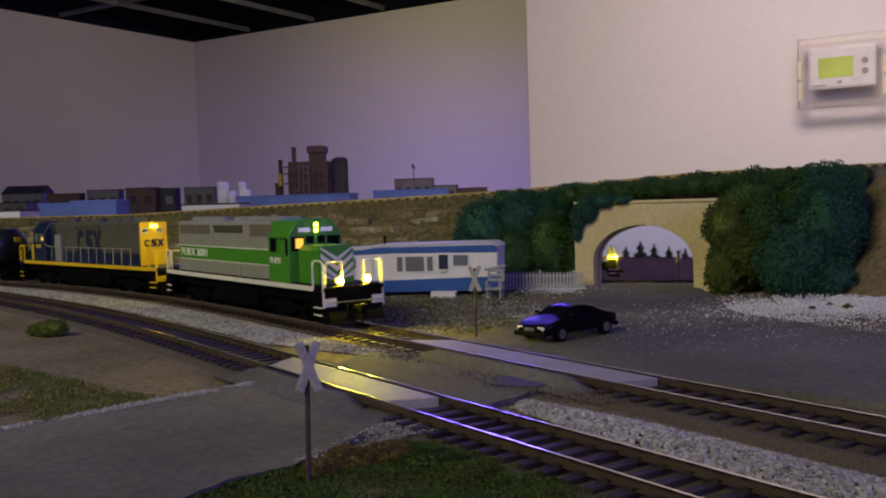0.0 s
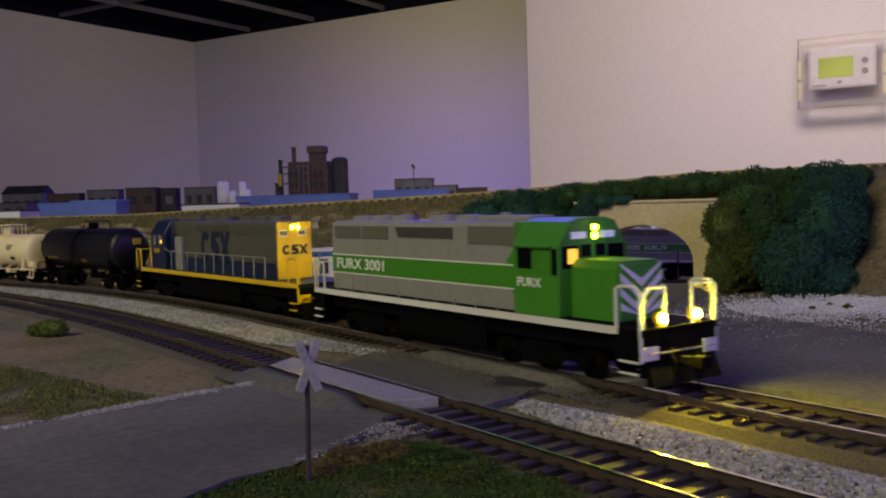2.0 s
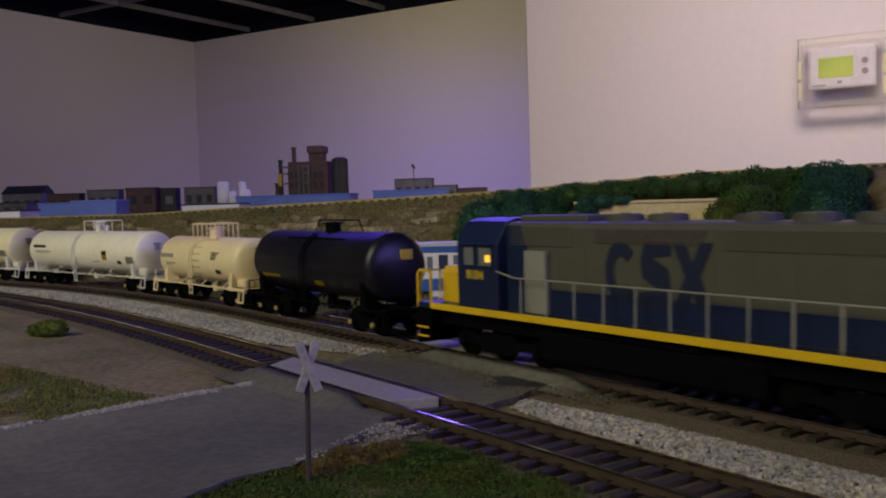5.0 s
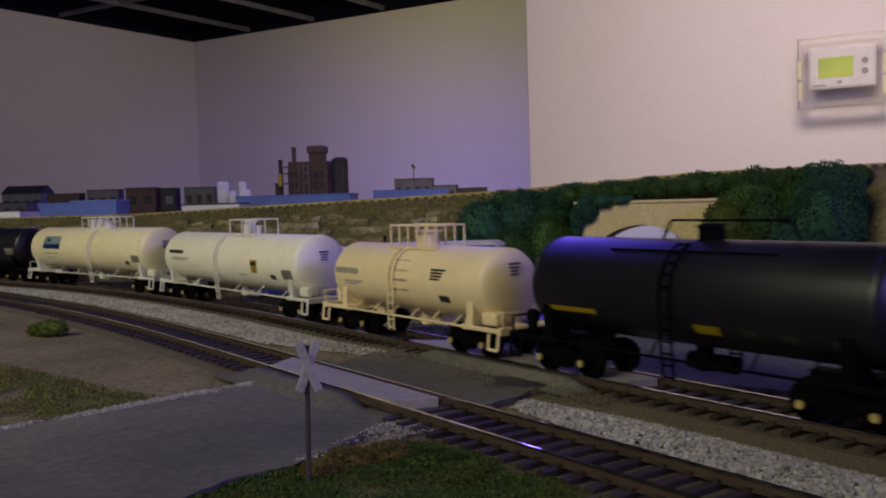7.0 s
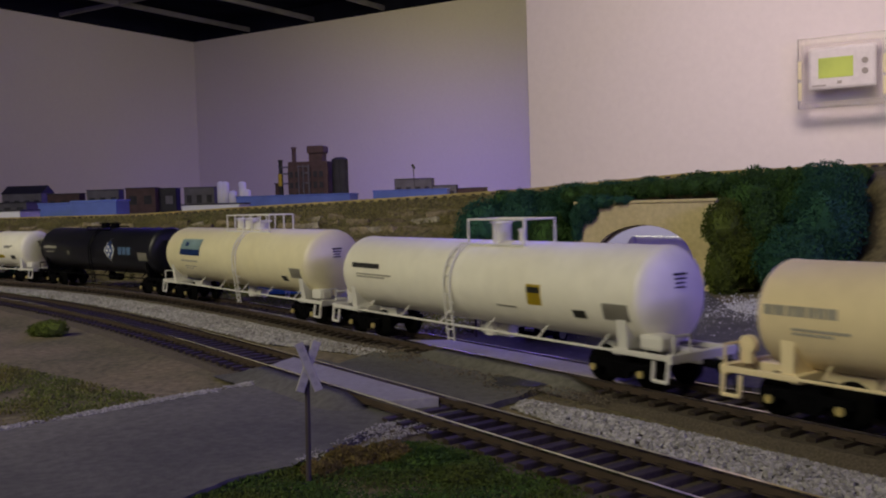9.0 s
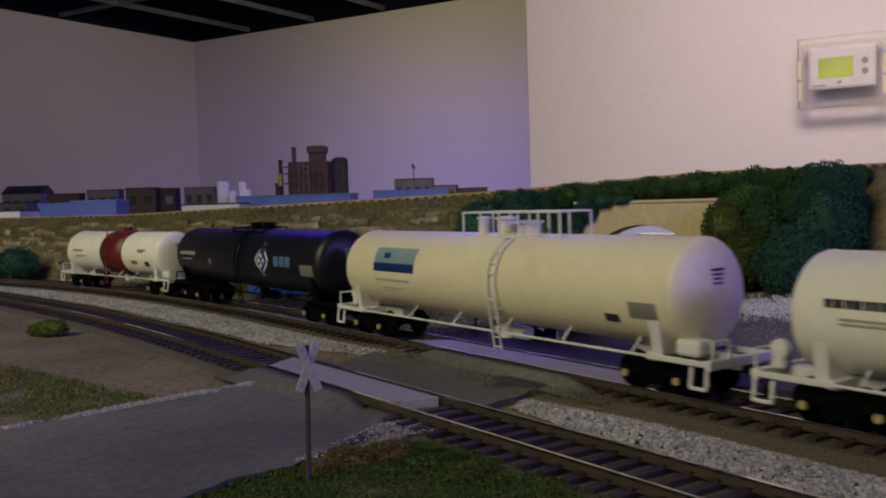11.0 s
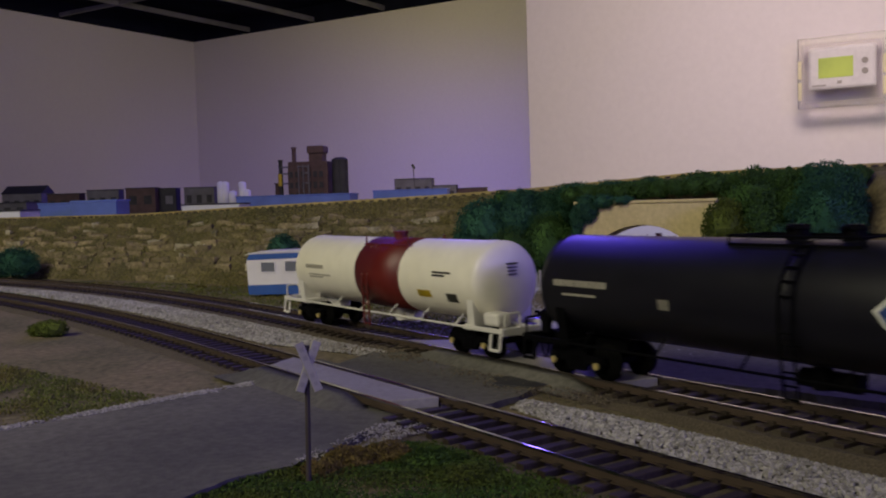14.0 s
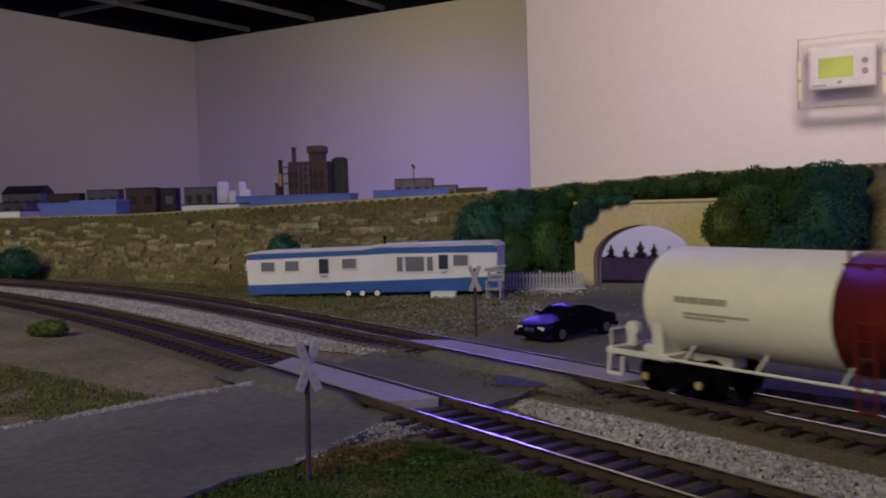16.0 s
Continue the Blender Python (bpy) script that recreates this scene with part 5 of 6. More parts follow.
rod(b, (99, 6, 28), (99, 6, 35.2), 0.8, 10)
rod(b, (99, 6, 34.6), (99, 6, 35.8), 1.2, 10)
part("chimney", b, "black", home)
b = bm_new()
box(b, 134, 151, -9, -1, -5.5, -4.6)
box(b, 134, 151, -8.5, -1.5, -1.9, -1.2, 0.2)
for x in (135, 142, 150):
    for y in (-8, -2):
        box(b, x - 0.5, x + 0.5, y - 0.5, y + 0.5, -5.5, -1.5)
box(b, 134.2, 150.8, -8.9, -8.3, -5.2, -2)
st = tagged(part("doorstep", b, "white"), "small pale wooden doorstep by the mobile home", "step")
st.matrix_world = home.matrix_world
# grey garden bench standing at the corner of the trailer
b = bm_new()
for x in (0, 9):
    box(b, x, x + 1.3, 0, 1.3, -5, 13, 0.2)
    box(b, x, x + 1.3, -6, -4.8, -5, 5, 0.2)
    box(b, x - 0.5, x + 1.8, -6.4, 1.4, 5, 6.2, 0.2)
box(b, -0.5, 11, -6.5, 0.5, 0.4, 1.8, 0.2)
for z in (5.5, 8.5, 11.5):
    box(b, -0.5, 11, 0.2, 1.2, z, z + 2.0, 0.2)
rod(b, (-2.4, 0.6, 13), (12, 0.6, 15.5), 0.9, 8)
bench = tagged(part("garden_bench", b, mat("grey_plastic", (0.28, 0.28, 0.29), 0.5)), "light grey model garden chair beside the trailer", "chair")
bench.matrix_world = pose(0.0285, 0.5980, 0.0002, 0, 0, -20)

# ---------------- fence ----------------
fence = thing("picket_fence", "weathered white picket fence beside the tunnel", "fence", x=41, y=650.5, z=0, rz=-16)
o = [(-0.75, 6.0), (0, 7.6), (0.75, 6.0), (0.75, -5.0), (-0.75, -5.0)]
b = bm_new()
prism(b, o, -0.8, 0)
picket = mesh_of("picket", b, "fence")
for i in range(24):
    ob = new("picket", picket)
    ob.parent = fence
    ob.matrix_basis = pose((i * 2.35 + 1) * MM, 0, random.uniform(-0.3, 0.3) * MM, 0, random.uniform(-2, 2), 0)
b = bm_new()
for z in (-2.4, 3.8):
    box(b, 0, 57, 0.02, 0.8, z, z + 1.1)
part("fence_rail", b, "fence", fence)
b = bm_new()
for x in (0, 26.5, 50):
    box(b, x - 0.9, x + 0.9, 0.6, 2.2, -5.6, 8.2, 0.2)
part("fence_post", b, "fence", fence)

# ---------------- level-crossing signs ----------------
M["sign_white"] = mat("sign_white", (0.36, 0.345, 0.29), 0.6, vary=0.1, scale=300)
M["sign_grey"] = mat("sign_grey", (0.30, 0.29, 0.25), 0.6, vary=0.1, scale=300)


def crossbuck(x, y, base, top, rz, arm, tilt, label):
    t = thing("crossing_sign", label, "sign", "signs at the level crossing", x=x, y=y, z=0, rz=rz)
    b = bm_new()
    rod(b, (0, 0, base - 1), (tilt, 0, top), 0.62, 10)
    rod(b, (0, 0, base), (0, 0, base + 0.6), 1.6, 12)
    part("post", b, mat("sign_post", (0.045, 0.035, 0.03), 0.7), t, "thin dark post")
    for s in (-1, 1):
        b = bm_new()
        box(b, -arm, arm, -1.15, -0.75 if s > 0 else -0.45, -1.0, 1.0, 0.15)
        ob = part("cross_arm", b, "sign_white", t, "white crossbuck arm")
        ob.matrix_basis = pose(tilt * MM, (-0.2 * (s + 1)) * MM, (top - arm * 0.78) * MM, 0, s * 69, 0)
        b = bm_new()
        for k in range(5):
            u = (-0.7 + 0.35 * k) * arm
            if abs(u) > 1.2:
                box(b, u - 0.5, u + 0.5, -1.22, -1.1, -0.45, 0.45)
        part("arm_lettering", b, "sign_grey", ob)
    return t


crossbuck(-32.0, 208.0, -5.0, 26.8, 20, 6.0, 0.7, "near white crossbuck sign on a dark post")
crossbuck(14.0, 423.0, -5.0, 27.4, -10, 6.1, 0.2, "white crossbuck sign on a thin dark post by the main track")

# ---------------- parked car ----------------
car = thing("sedan", "glossy black model sedan waiting at the crossing", "car", x=57.5, y=418.0, z=GROUND + 1.6, rz=0)
car.matrix_world = pose(0.0545, 0.4125, (GROUND + 1.6) * MM, 0, 0, 221)
STATIONS = ((-24.6, 7.8, 4.2, 8.2, 8.5, 6.2), (-23.4, 9.2, 3.0, 9.4, 9.9, 6.9), (-18, 9.8, 2.6, 9.8, 10.9, 7.0), (-11, 9.9, 2.4, 9.9, 13.7, 6.9), (-4, 9.9, 2.4, 9.8, 14.9, 6.8),
            (2.5, 9.9, 2.4, 9.6, 14.7, 6.8), (7, 9.9, 2.4, 9.4, 13.2, 6.9), (12.5, 9.9, 2.4, 9.2, 10.1, 7.3), (19, 9.7, 2.4, 8.5, 9.1, 7.2), (23, 8.9, 2.6, 7.4, 7.9, 6.8), (24.8, 7.4, 3.6, 6.0, 6.4, 5.8))
bm = bm_new()
rings = []
for x, w, zb, belt, top, wr in STATIONS:
    half = [(w * 0.86, zb), (w, zb + 1.8), (w, belt - 1.2), (w * 0.96, belt), ((w * 0.96 + wr) / 2, (belt + top) / 2), (wr, top - 0.5), (wr * 0.7, top)]
    rings.append([bm.verts.new((x, -y, z)) for y, z in half] + [bm.verts.new((x, y, z)) for y, z in reversed(half)])
for a, c in zip(rings[:-1], rings[1:]):
    for i in range(len(a)):
        j = (i + 1) % len(a)
        bm.faces.new((a[i], a[j], c[j], c[i]))
bm.faces.new(rings[0][::-1])
bm.faces.new(rings[-1])
bmesh.ops.recalc_face_normals(bm, faces=bm.faces[:])
body = part("car_body", bm, "black_car", car, "glossy black body", True)
md = body.modifiers.new("round", "SUBSURF")
md.levels = md.render_levels = 2
M["car_glass"] = mat("car_glass", (0.010, 0.010, 0.016), 0.08, vary=0.02, coat=1.0)


def car_pane(name, corners, label):
    b = bm_new()
    b.faces.new([b.verts.new(q) for q in corners])
    bmesh.ops.solidify(b, geom=b.faces[:], thickness=0.12)
    bmesh.ops.recalc_face_normals(b, faces=b.faces[:])
    part(name, b, "car_glass", car, label)


for s in (-1, 1):
    car_pane("side_window", [(-11.0, s * 9.05, 10.9), (-2.0, s * 9.2, 10.6), (-2.0, s * 7.55, 14.0), (-7.2, s * 7.6, 13.6)], "dark rear side window")
    car_pane("side_window", [(-1.2, s * 9.2, 10.6), (9.0, s * 9.1, 10.2), (4.6, s * 7.6, 13.4), (-1.2, s * 7.55, 14.0)], "dark front side window")
car_pane("windscreen", [(12.0, -6.9, 10.6), (12.0, 6.9, 10.6), (5.6, 5.9, 14.1), (5.6, -5.9, 14.1)], "dark reflecting windscreen")
for x in (-14.5, 15.0):
    for s in (-1, 1):
        b = bm_new()
        lathe_x(b, [(-1.5, 0), (-1.5, 3.0), (-1.2, 3.5), (1.2, 3.5), (1.5, 3.0), (1.5, 0)], 20)
        wh = part("wheel", b, "rubber", car, "", True)
        wh.matrix_basis = pose(x * MM, s * 8.9 * MM, 3.5 * MM, 0, 0, 90)
        b = bm_new()
        rod(b, (-1.62, 0, 0), (1.62, 0, 0), 2.1, 16)
        rod(b, (-1.75, 0, 0), (1.75, 0, 0), 0.7, 8)
        part("rim", b, "steel", wh)
b = bm_new()
for s in (-1, 1):
    box(b, 22.2, 24.3, min(s * 4.0, s * 7.8), max(s * 4.0, s * 7.8), 5.4, 6.9, 0.4)
part("headlamp", b, "white", car, "pale headlamps")
b = bm_new()
box(b, 23.6, 25.0, -2.8, 2.8, 4.9, 6.4, 0.3)
part("car_grille", b, "steel", car)
b = bm_new()
box(b, 23.6, 25.2, -9, 9, 2.6, 4.6, 0.5)
box(b, -25.0, -23.6, -9, 9, 3.0, 5.0, 0.5)
part("bumper", b, "black", car)
b = bm_new()
for s in (-1, 1):
    box(b, 8.0, 9.6, min(s * 9.0, s * 11.0), max(s * 9.0, s * 11.0), 10.4, 11.8, 0.3)
part("wing_mirror", b, "black_car", car)

# ---------------- trees, bushes and scatter ----------------
M["tuft"] = mat("tuft", (0.13, 0.095, 0.022), 0.95, vary=0.3, scale=500, island=0.35)
M["grit"] = mat("grit", (0.14, 0.115, 0.085), 0.95, vary=0.3, scale=700, island=0.5)


def clump_spots(centres, count, rng, shell=0.55):
    pts = []
    for cx, cy, cz, rx, ry, rz in centres:
        k = int(count * (rx * rz) ** 0.9)
        d = rng.normal(size=(k, 3))
        d /= np.linalg.norm(d, axis=1)[:, None]
        rad = rng.uniform(shell, 1.04, k) ** 0.7
        lump = np.array([1 + 0.22 * noise.noise((cx + q[0] * 2.2, cy + q[1] * 2.2, cz + q[2] * 2.2)) for q in d])
        pts.append(np.array([cx, cy, cz]) + d * (rad * lump)[:, None] * np.array([rx, ry, rz]))
    return np.concatenate(pts)


def bush(name, label, centres, material, count=9.0, size=1.7, seed=1, category="bush", group=""):
    rng = np.random.default_rng(seed)
    x = sum(c[0] for c in centres) / len(centres)
    y = sum(c[1] for c in centres) / len(centres)
    t = thing(name, label, category, group, x=x, y=y, z=GROUND)
    off = np.array([x, y, GROUND])
    core = bm_new()
    for cx, cy, cz, rx, ry, rz in centres:
        k = len(core.verts)
        bmesh.ops.create_icosphere(core, subdivisions=2, radius=0.82)
        core.verts.ensure_lookup_table()
        for v in core.verts[k:]:
            f = 1 + 0.25 * noise.noise(v.co * 2.5 + Vector((cx, cy, cz)))
            v.co = Vector((cx - x + v.co.x * rx * f, cy - y + v.co.y * ry * f, cz - GROUND + v.co.z * rz * f))
    part("branch_mass", core, material, t)
    leaves("foliage", clump_spots(centres, count * 5.0, rng) - off, size * 0.40, material, t, seed)
    return t


rng = np.random.default_rng(8)
# dark bushes between the trailer and the tunnel
bush("bush", "dense dark blue-green foliage clump on the embankment", [(33, 694, 34, 24, 16, 26), (58, 692, 42, 22, 16, 24), (82, 690, 44, 18, 14, 22), (22, 690, 18, 18, 14, 20)], "leaf_blue", 6, 1.8, 1, group="foliage on the embankment")
bush("bush", "dense dark green foliage clump behind the fence", [(78, 676, 22, 18, 14, 26), (52, 680, 16, 20, 12, 22), (92, 672, 14, 8, 8, 22)], "leaf", 6, 1.7, 2, group="foliage on the embankment")
# foliage hanging over the portal
bush("bush", "green foliage hanging over the tunnel portal", [(98, 672, 60, 14, 10, 9), (122, 664, 62, 17, 10, 8), (148, 652, 63, 18, 10, 7), (172, 642, 63, 16, 10, 7), (101, 645, 50, 9, 5, 10), (112, 640, 55, 9, 5, 5), (95, 649, 44, 6, 5, 10), (94, 650, 34, 4, 4, 7), (124, 634, 55.5, 8, 4, 3)], "leaf_blue", 7, 1.5, 3, group="foliage on the embankment")
bush("bush", "olive foliage clump beside the tunnel portal", [(180, 592, 36, 15, 12, 18), (176, 586, 8, 12, 10, 18), (192, 590, 20, 16, 12, 22)], "leaf_olive", 7, 1.7, 4, group="foliage on the embankment")
bush("bush", "large dark green bush on the slope", [(205, 612, 52, 24, 20, 22), (228, 600, 40, 22, 18, 30), (202, 590, 34, 14, 14, 28)], "leaf", 6, 1.9, 5, group="foliage on the embankment")
bush("bush", "large dark blue-green bush on the slope", [(238, 578, 36, 24, 20, 30), (214, 566, 14, 24, 18, 24), (246, 590, 55, 22, 18, 22), (232, 562, 4, 18, 14, 14), (258, 596, 46, 14, 14, 20)], "leaf_blue", 6, 1.9, 6, group="foliage on the embankment")
for i, (px, r) in enumerate(((46, 1.4), (64, 1.1), (100, 1.7), (128, 1.5), (176, 1.6), (196, 1.5), (214, 2.0), (226, 1.8), (240, 2.2), (252, 2.8), (270, 2.2), (284, 1.8))):
    py, pz = hill_front(px) + ledge_back(px) + 2, ledge_z(px) + r * 0.4
    bush("shrub", "small dark green shrub on the ledge", [(px, py, pz, r, r, r * 1.1), (px + r * 0.9, py, pz - r * 0.4, r * 0.8, r * 0.8, r * 0.8), (px - r, py - 1, pz - r * 0.5, r * 0.9, r * 0.8, r * 0.6)], "leaf", 22, 0.9, 20 + i, "shrub", "shrubs along the ledge")
bush("bush", "soft green foliage behind the portal coping", [(x, 664 - 0.555 * (x - 97), 60 + (x - 97) * 0.05, 9, 7, 6.5) for x in range(94, 186, 11)], "leaf", 8, 1.4, 8, group="foliage on the embankment")
bush("bush", "uneven green foliage spilling over the ledge", [(x, hill_front(x) + ledge_back(x) * 0.8 - 5, ledge_z(x) - 6 + 2.0 * math.sin(x * 0.7), 11 + 2 * math.sin(x), 8, 7 + 1.5 * math.sin(x * 1.9)) for x in range(48, 286, 15)], "leaf", 7, 1.5, 7, group="foliage on the embankment")
bush("shrub", "dark green shrub at the foot of the rock wall", [(-406, 885, 12, 22, 12, 14), (-430, 890, 8, 20, 12, 12)], "leaf_blue", 6, 1.8, 40, "shrub")
bush("shrub", "dark green shrub behind the trailer", [(-120, 700, 26, 12, 8, 11)], "leaf_blue", 7, 1.6, 41, "shrub")
bush("shrub", "low olive tuft on the bare earth", [(-204, 480, -2, 9, 6, 5), (-212, 484, -3, 7, 5, 4)], "leaf_olive", 18, 0.9, 42, "shrub")
for i in range(9):
    px, py = rng.uniform(190, 300), rng.uniform(470, 540)
    r = rng.uniform(1.5, 3.0)
    bush("shrub", "tiny dry weed on the white gravel", [(px, py, GROUND + 1, r, r, r)], "leaf_olive", 20, 0.8, 50 + i, "shrub", "weeds on the gravel")


def scatter_in(name, outline, count, size, material, label, category, seed, z=GROUND, blades=False, patchy=0.0, rise=0.0):
    r = np.random.default_rng(seed)
    o = np.array(outline, float)
    lo, hi = o.min(0), o.max(0)
    pts = []
    while len(pts) < count:
        q = r.uniform(lo, hi)
        inside = False
        j = len(o) - 1
        for i in range(len(o)):
            if (o[i, 1] > q[1]) != (o[j, 1] > q[1]) and q[0] < (o[j, 0] - o[i, 0]) * (q[1] - o[i, 1]) / (o[j, 1] - o[i, 1]) + o[i, 0]:
                inside = not inside
            j = i
        if inside and noise.noise((q[0] / 16, q[1] / 16, seed)) > r.uniform(-1, 1) * 0.35 - 0.35 + patchy:
            pts.append((q[0], q[1], z + r.uniform(0, 0.8) + rise * (0.5 + 0.5 * noise.noise((q[0] / 14, q[1] / 14, seed + 3)))))
    ob = leaves(name, pts, size, material, seed=seed) if blades else scatter(name, pts, size, material, seed=seed)
    return tagged(ob, label, category, kind="stuff")


def drift(cx, cy, sx, sy, turn, count, size, material, label, seed, z=GROUND + 1.0):
    r = np.random.default_rng(seed)
    q = r.normal(size=(count * 2, 2)) * np.array([sx, sy])
    c, n_ = math.cos(turn), math.sin(turn)
    x, y = cx + q[:, 0] * c - q[:, 1] * n_, cy + q[:, 0] * n_ + q[:, 1] * c
    keep = [i for i in range(len(x)) if y[i] > 270 and noise.noise((x[i] / 12, y[i] / 12, seed)) > r.uniform(-0.6, 0.25)][:count]
    ob = scatter("gravel", np.stack([x[keep], y[keep], z + r.uniform(0, 0.6, len(keep))], 1), size, material, seed=seed)
    return tagged(ob, label, "gravel", kind="stuff")


drift(236, 500, 38, 17, 0.15, 13000, 0.72, "snow", "bright white gravel drift below the slope", 61)
drift(185, 480, 42, 30, 0.4, 5200, 0.55, "snow", "pale gravel thinning out over the road", 67)
drift(150, 430, 50, 55, 0.6, 5200, 0.42, "ballast", "fine grey grit strewn over the road", 70)
drift(60, 470, 22, 50, 0.3, 2600, 0.5, "ballast", "fine grey grit along the road's edge", 71)
drift(80, 632, 14, 14, 0.3, 1200, 0.55, "snow", "pale grit in front of the tunnel", 72)
scatter_in("gravel", [(-50, 420), (0, 440), (30, 470), (52, 600), (98, 650), (40, 655), (-40, 640)], 2600, 0.5, "ballast", "thin pale gravel beside the road", "gravel", 62, patchy=0.25)
scatter_in("grass", [(-420, 790), (-60, 500), (0, 425), (36, 470), (60, 640), (30, 690), (-150, 740), (-400, 880)], 26000, 0.6, "grass", "short olive scatter grass around the trailer", "grass", 63, blades=True)
scatter_in("grass", [(-320, 560), (-200, 400), (-92, 306), (-112, 284), (-135, 262), (-260, 340)], 30000, 0.42, "grass", "sparse dry grass beside the road", "grass", 64, blades=True, patchy=0.12)
scatter_in("grass", [(-62, 200), (-44, 222), (-30, 228), (-16, 240), (-4, 240), (14, 216), (40, 180), (40, 150), (-62, 150)], 70000, 0.30, "grass_dark", "deep green tufted grass beside the crossing", "grass", 65, blades=True, rise=1.6, z=GROUND - 0.3)
scatter_in("gravel", [(-38, 222), (-20, 256), (-4, 266), (4, 250), (-10, 244), (-26, 222)], 1500, 0.30, "ballast", "pale stones at the road's edge", "gravel", 66, z=GROUND + 1.4)
scatter_in("gravel", [(-140, 258), (-112, 284), (-86, 309), (-68, 326), (-66, 320), (-84, 303), (-110, 278), (-138, 253)], 3000, 0.45, "ballast", "thin line of grey grit along the road", "gravel", 68, z=GROUND + 1.2)
scatter_in("rubble", [(240, 560), (262, 580), (300, 640), (420, 640), (420, 470), (300, 470), (262, 520)], 6000, 1.6, "rock", "brown rubble on the hillside", "rubble", 69, z=GROUND + 2, rise=3)

bush("shrub", "yellow-brown dry tuft beside the road", [(-24, 222, -5, 8, 6, 4.6), (-15, 226, -5, 7, 6, 4.6), (-30, 216, -5, 6, 5, 3.5)], "tuft", 60, 0.7, 43, "shrub")
bush("shrub", "soft green tuft beside the siding", [(-4, 220, -5, 9, 7, 4.4), (4, 210, -5.5, 9, 7, 4)], "grass_dark", 60, 0.7, 44, "shrub")
drift(30, 303, 6, 22, 0.6, 1800, 0.35, "grit", "brown grit along the edge of the crossing", 73, GROUND + 1.5)
drift(-18, 382, 16, 6, -0.9, 1600, 0.45, "grit", "brown grit along the edge of the crossing", 74, GROUND + 1.5)
drift(10, 345, 26, 14, -0.95, 700, 0.25, "grit", "dusty brown grit on the road between the tracks", 75, GROUND + 1.5)

# slope rising at the right end of the view
bm = bm_new()
rows = []
for x in np.arange(236, 440, 6.0):
    rows.append([bm.verts.new((x + 5 * noise.noise((x / 20, f * 3, 4)), 508 + f * 130 - (x - 236) * 0.18, GROUND - 2 + 76 * min(1, max(0, f * 1.0 + (x - 262) / 130 * 0.5) * min(1, (x - 230) / 60)) + 3 * noise.noise((x / 16, f * 5, 7)))) for f in np.linspace(0, 1, 14)])
for a, c in zip(rows[:-1], rows[1:]):
    for i in range(13):
        bm.faces.new((a[i], c[i], c[i + 1], a[i + 1]))
tagged(part("hillside", bm, "rock", smooth=True), "brown crumbling hillside at the end of the embankment", "hillside", kind="structure")

# ---------------- thermostat on the projecting wall ----------------
tq = Vector((0.521, 0.853)) * 2370 + Vector((0.853, -0.521)) * -336
th = thing("thermostat", "white wall thermostat with a lit green display in a clear cover", "thermostat")
th.matrix_world = pose(tq.x * MM, tq.y * MM, 0.343, 0, 0, -31.4)
bm = bm_new()
box(bm, -74, 74, -16, -1, -50, 50, 7)
part("housing", bm, "white", th, "white rounded housing")
bm = bm_new()
box(bm, -51, 25, -17, -15.6, -23, 24, 0.5)
part("display", bm, mat("lcd", (0.30, 0.36, 0.06), 0.35, vary=0.35, scale=14, emit=(0.42, 0.50, 0.05), emit_strength=0.28), th, "yellow-green lit display")
for z in (11, -13):
    bm = bm_new()
    rod(bm, (50, -15, z), (50, -18, z), 7, 18)
    part("button", bm, "letter_grey", th)
bm = bm_new()
box(bm, -66, -34, -16.3, -15.8, -42, -38)
box(bm, -10, 0, -16.3, -15.8, -38, -31)
part("printed_label", bm, "letter_grey", th)
bm = bm_new()
for q in ((-97, 98, 56, 73), (-97, 98, -92, -78), (-97, -85, -78, 56), (86, 98, -78, 56)):
    box(bm, q[0], q[1], -24, 0, q[2], q[3], 3)
cover = part("clear_cover", bm, "clear", th, "clear plastic guard frame")
bm = bm_new()
for z in (-50, 0):
    box(bm, -95, -87, -25.5, -23.6, z - 22, z + 20, 0.6)
    box(bm, 88, 96, -25.5, -23.6, z - 22, z + 20, 1)
part("cover_hinge", bm, mat("hinge", (0.75, 0.70, 0.42), 0.4, vary=0.1), cover)

# ---------------- far town and yard ----------------
# the blue shed colour has the strips' blue light painted in
M.update({"far_brick": mat("far_brick", (0.085, 0.052, 0.048), 0.8, vary=0.3, scale=60, rand=0.2), "far_grey": mat("far_grey", (0.13, 0.125, 0.14), 0.7, vary=0.2, scale=40, rand=0.25),
          "far_dark": mat("far_dark", (0.03, 0.03, 0.035), 0.7, vary=0.3, scale=40), "far_blue_lit": mat("far_blue_lit", (0.09, 0.15, 0.50), 0.5, vary=0.2, scale=25, rand=0.2),
          "far_white": mat("far_white", (0.72, 0.72, 0.76), 0.5, vary=0.1, scale=30)})
BASE = 52.0
plant = thing("refinery_plant", "dark brick and steel factory model on the far layout", "factory", x=-330, y=2300, z=BASE, rz=-8)
bm = bm_new()
box(bm, -38, 60, -30, 40, 0, 112, 1)
box(bm, -38, 20, -34, -28, 0, 96, 1)
w = part("factory_wall", bm, "far_brick", plant, "dark red brick block")
for i in range(6):
    for j in range(3):
        bm = bm_new()
        box(bm, -34 + i * 15, -25 + i * 15, -35.2, -33.6, 22 + j * 26, 36 + j * 26)
        part("factory_window", bm, "far_dark", w)
for x, r, h, m_, nm in ((-25, 6.5, 148, "far_brick", "stack"), (-60, 6, 118, "far_dark", "stack"), (-68, 8, 62, "far_brick", "tank")):
    bm = bm_new()
    rod(bm, (x, -20, 0), (x, -20, h), r, 16, r * 0.8)
    rod(bm, (x, -20, h - 3), (x, -20, h), r * 1.1, 16)
    part(nm, bm, m_, plant)
bm = bm_new()
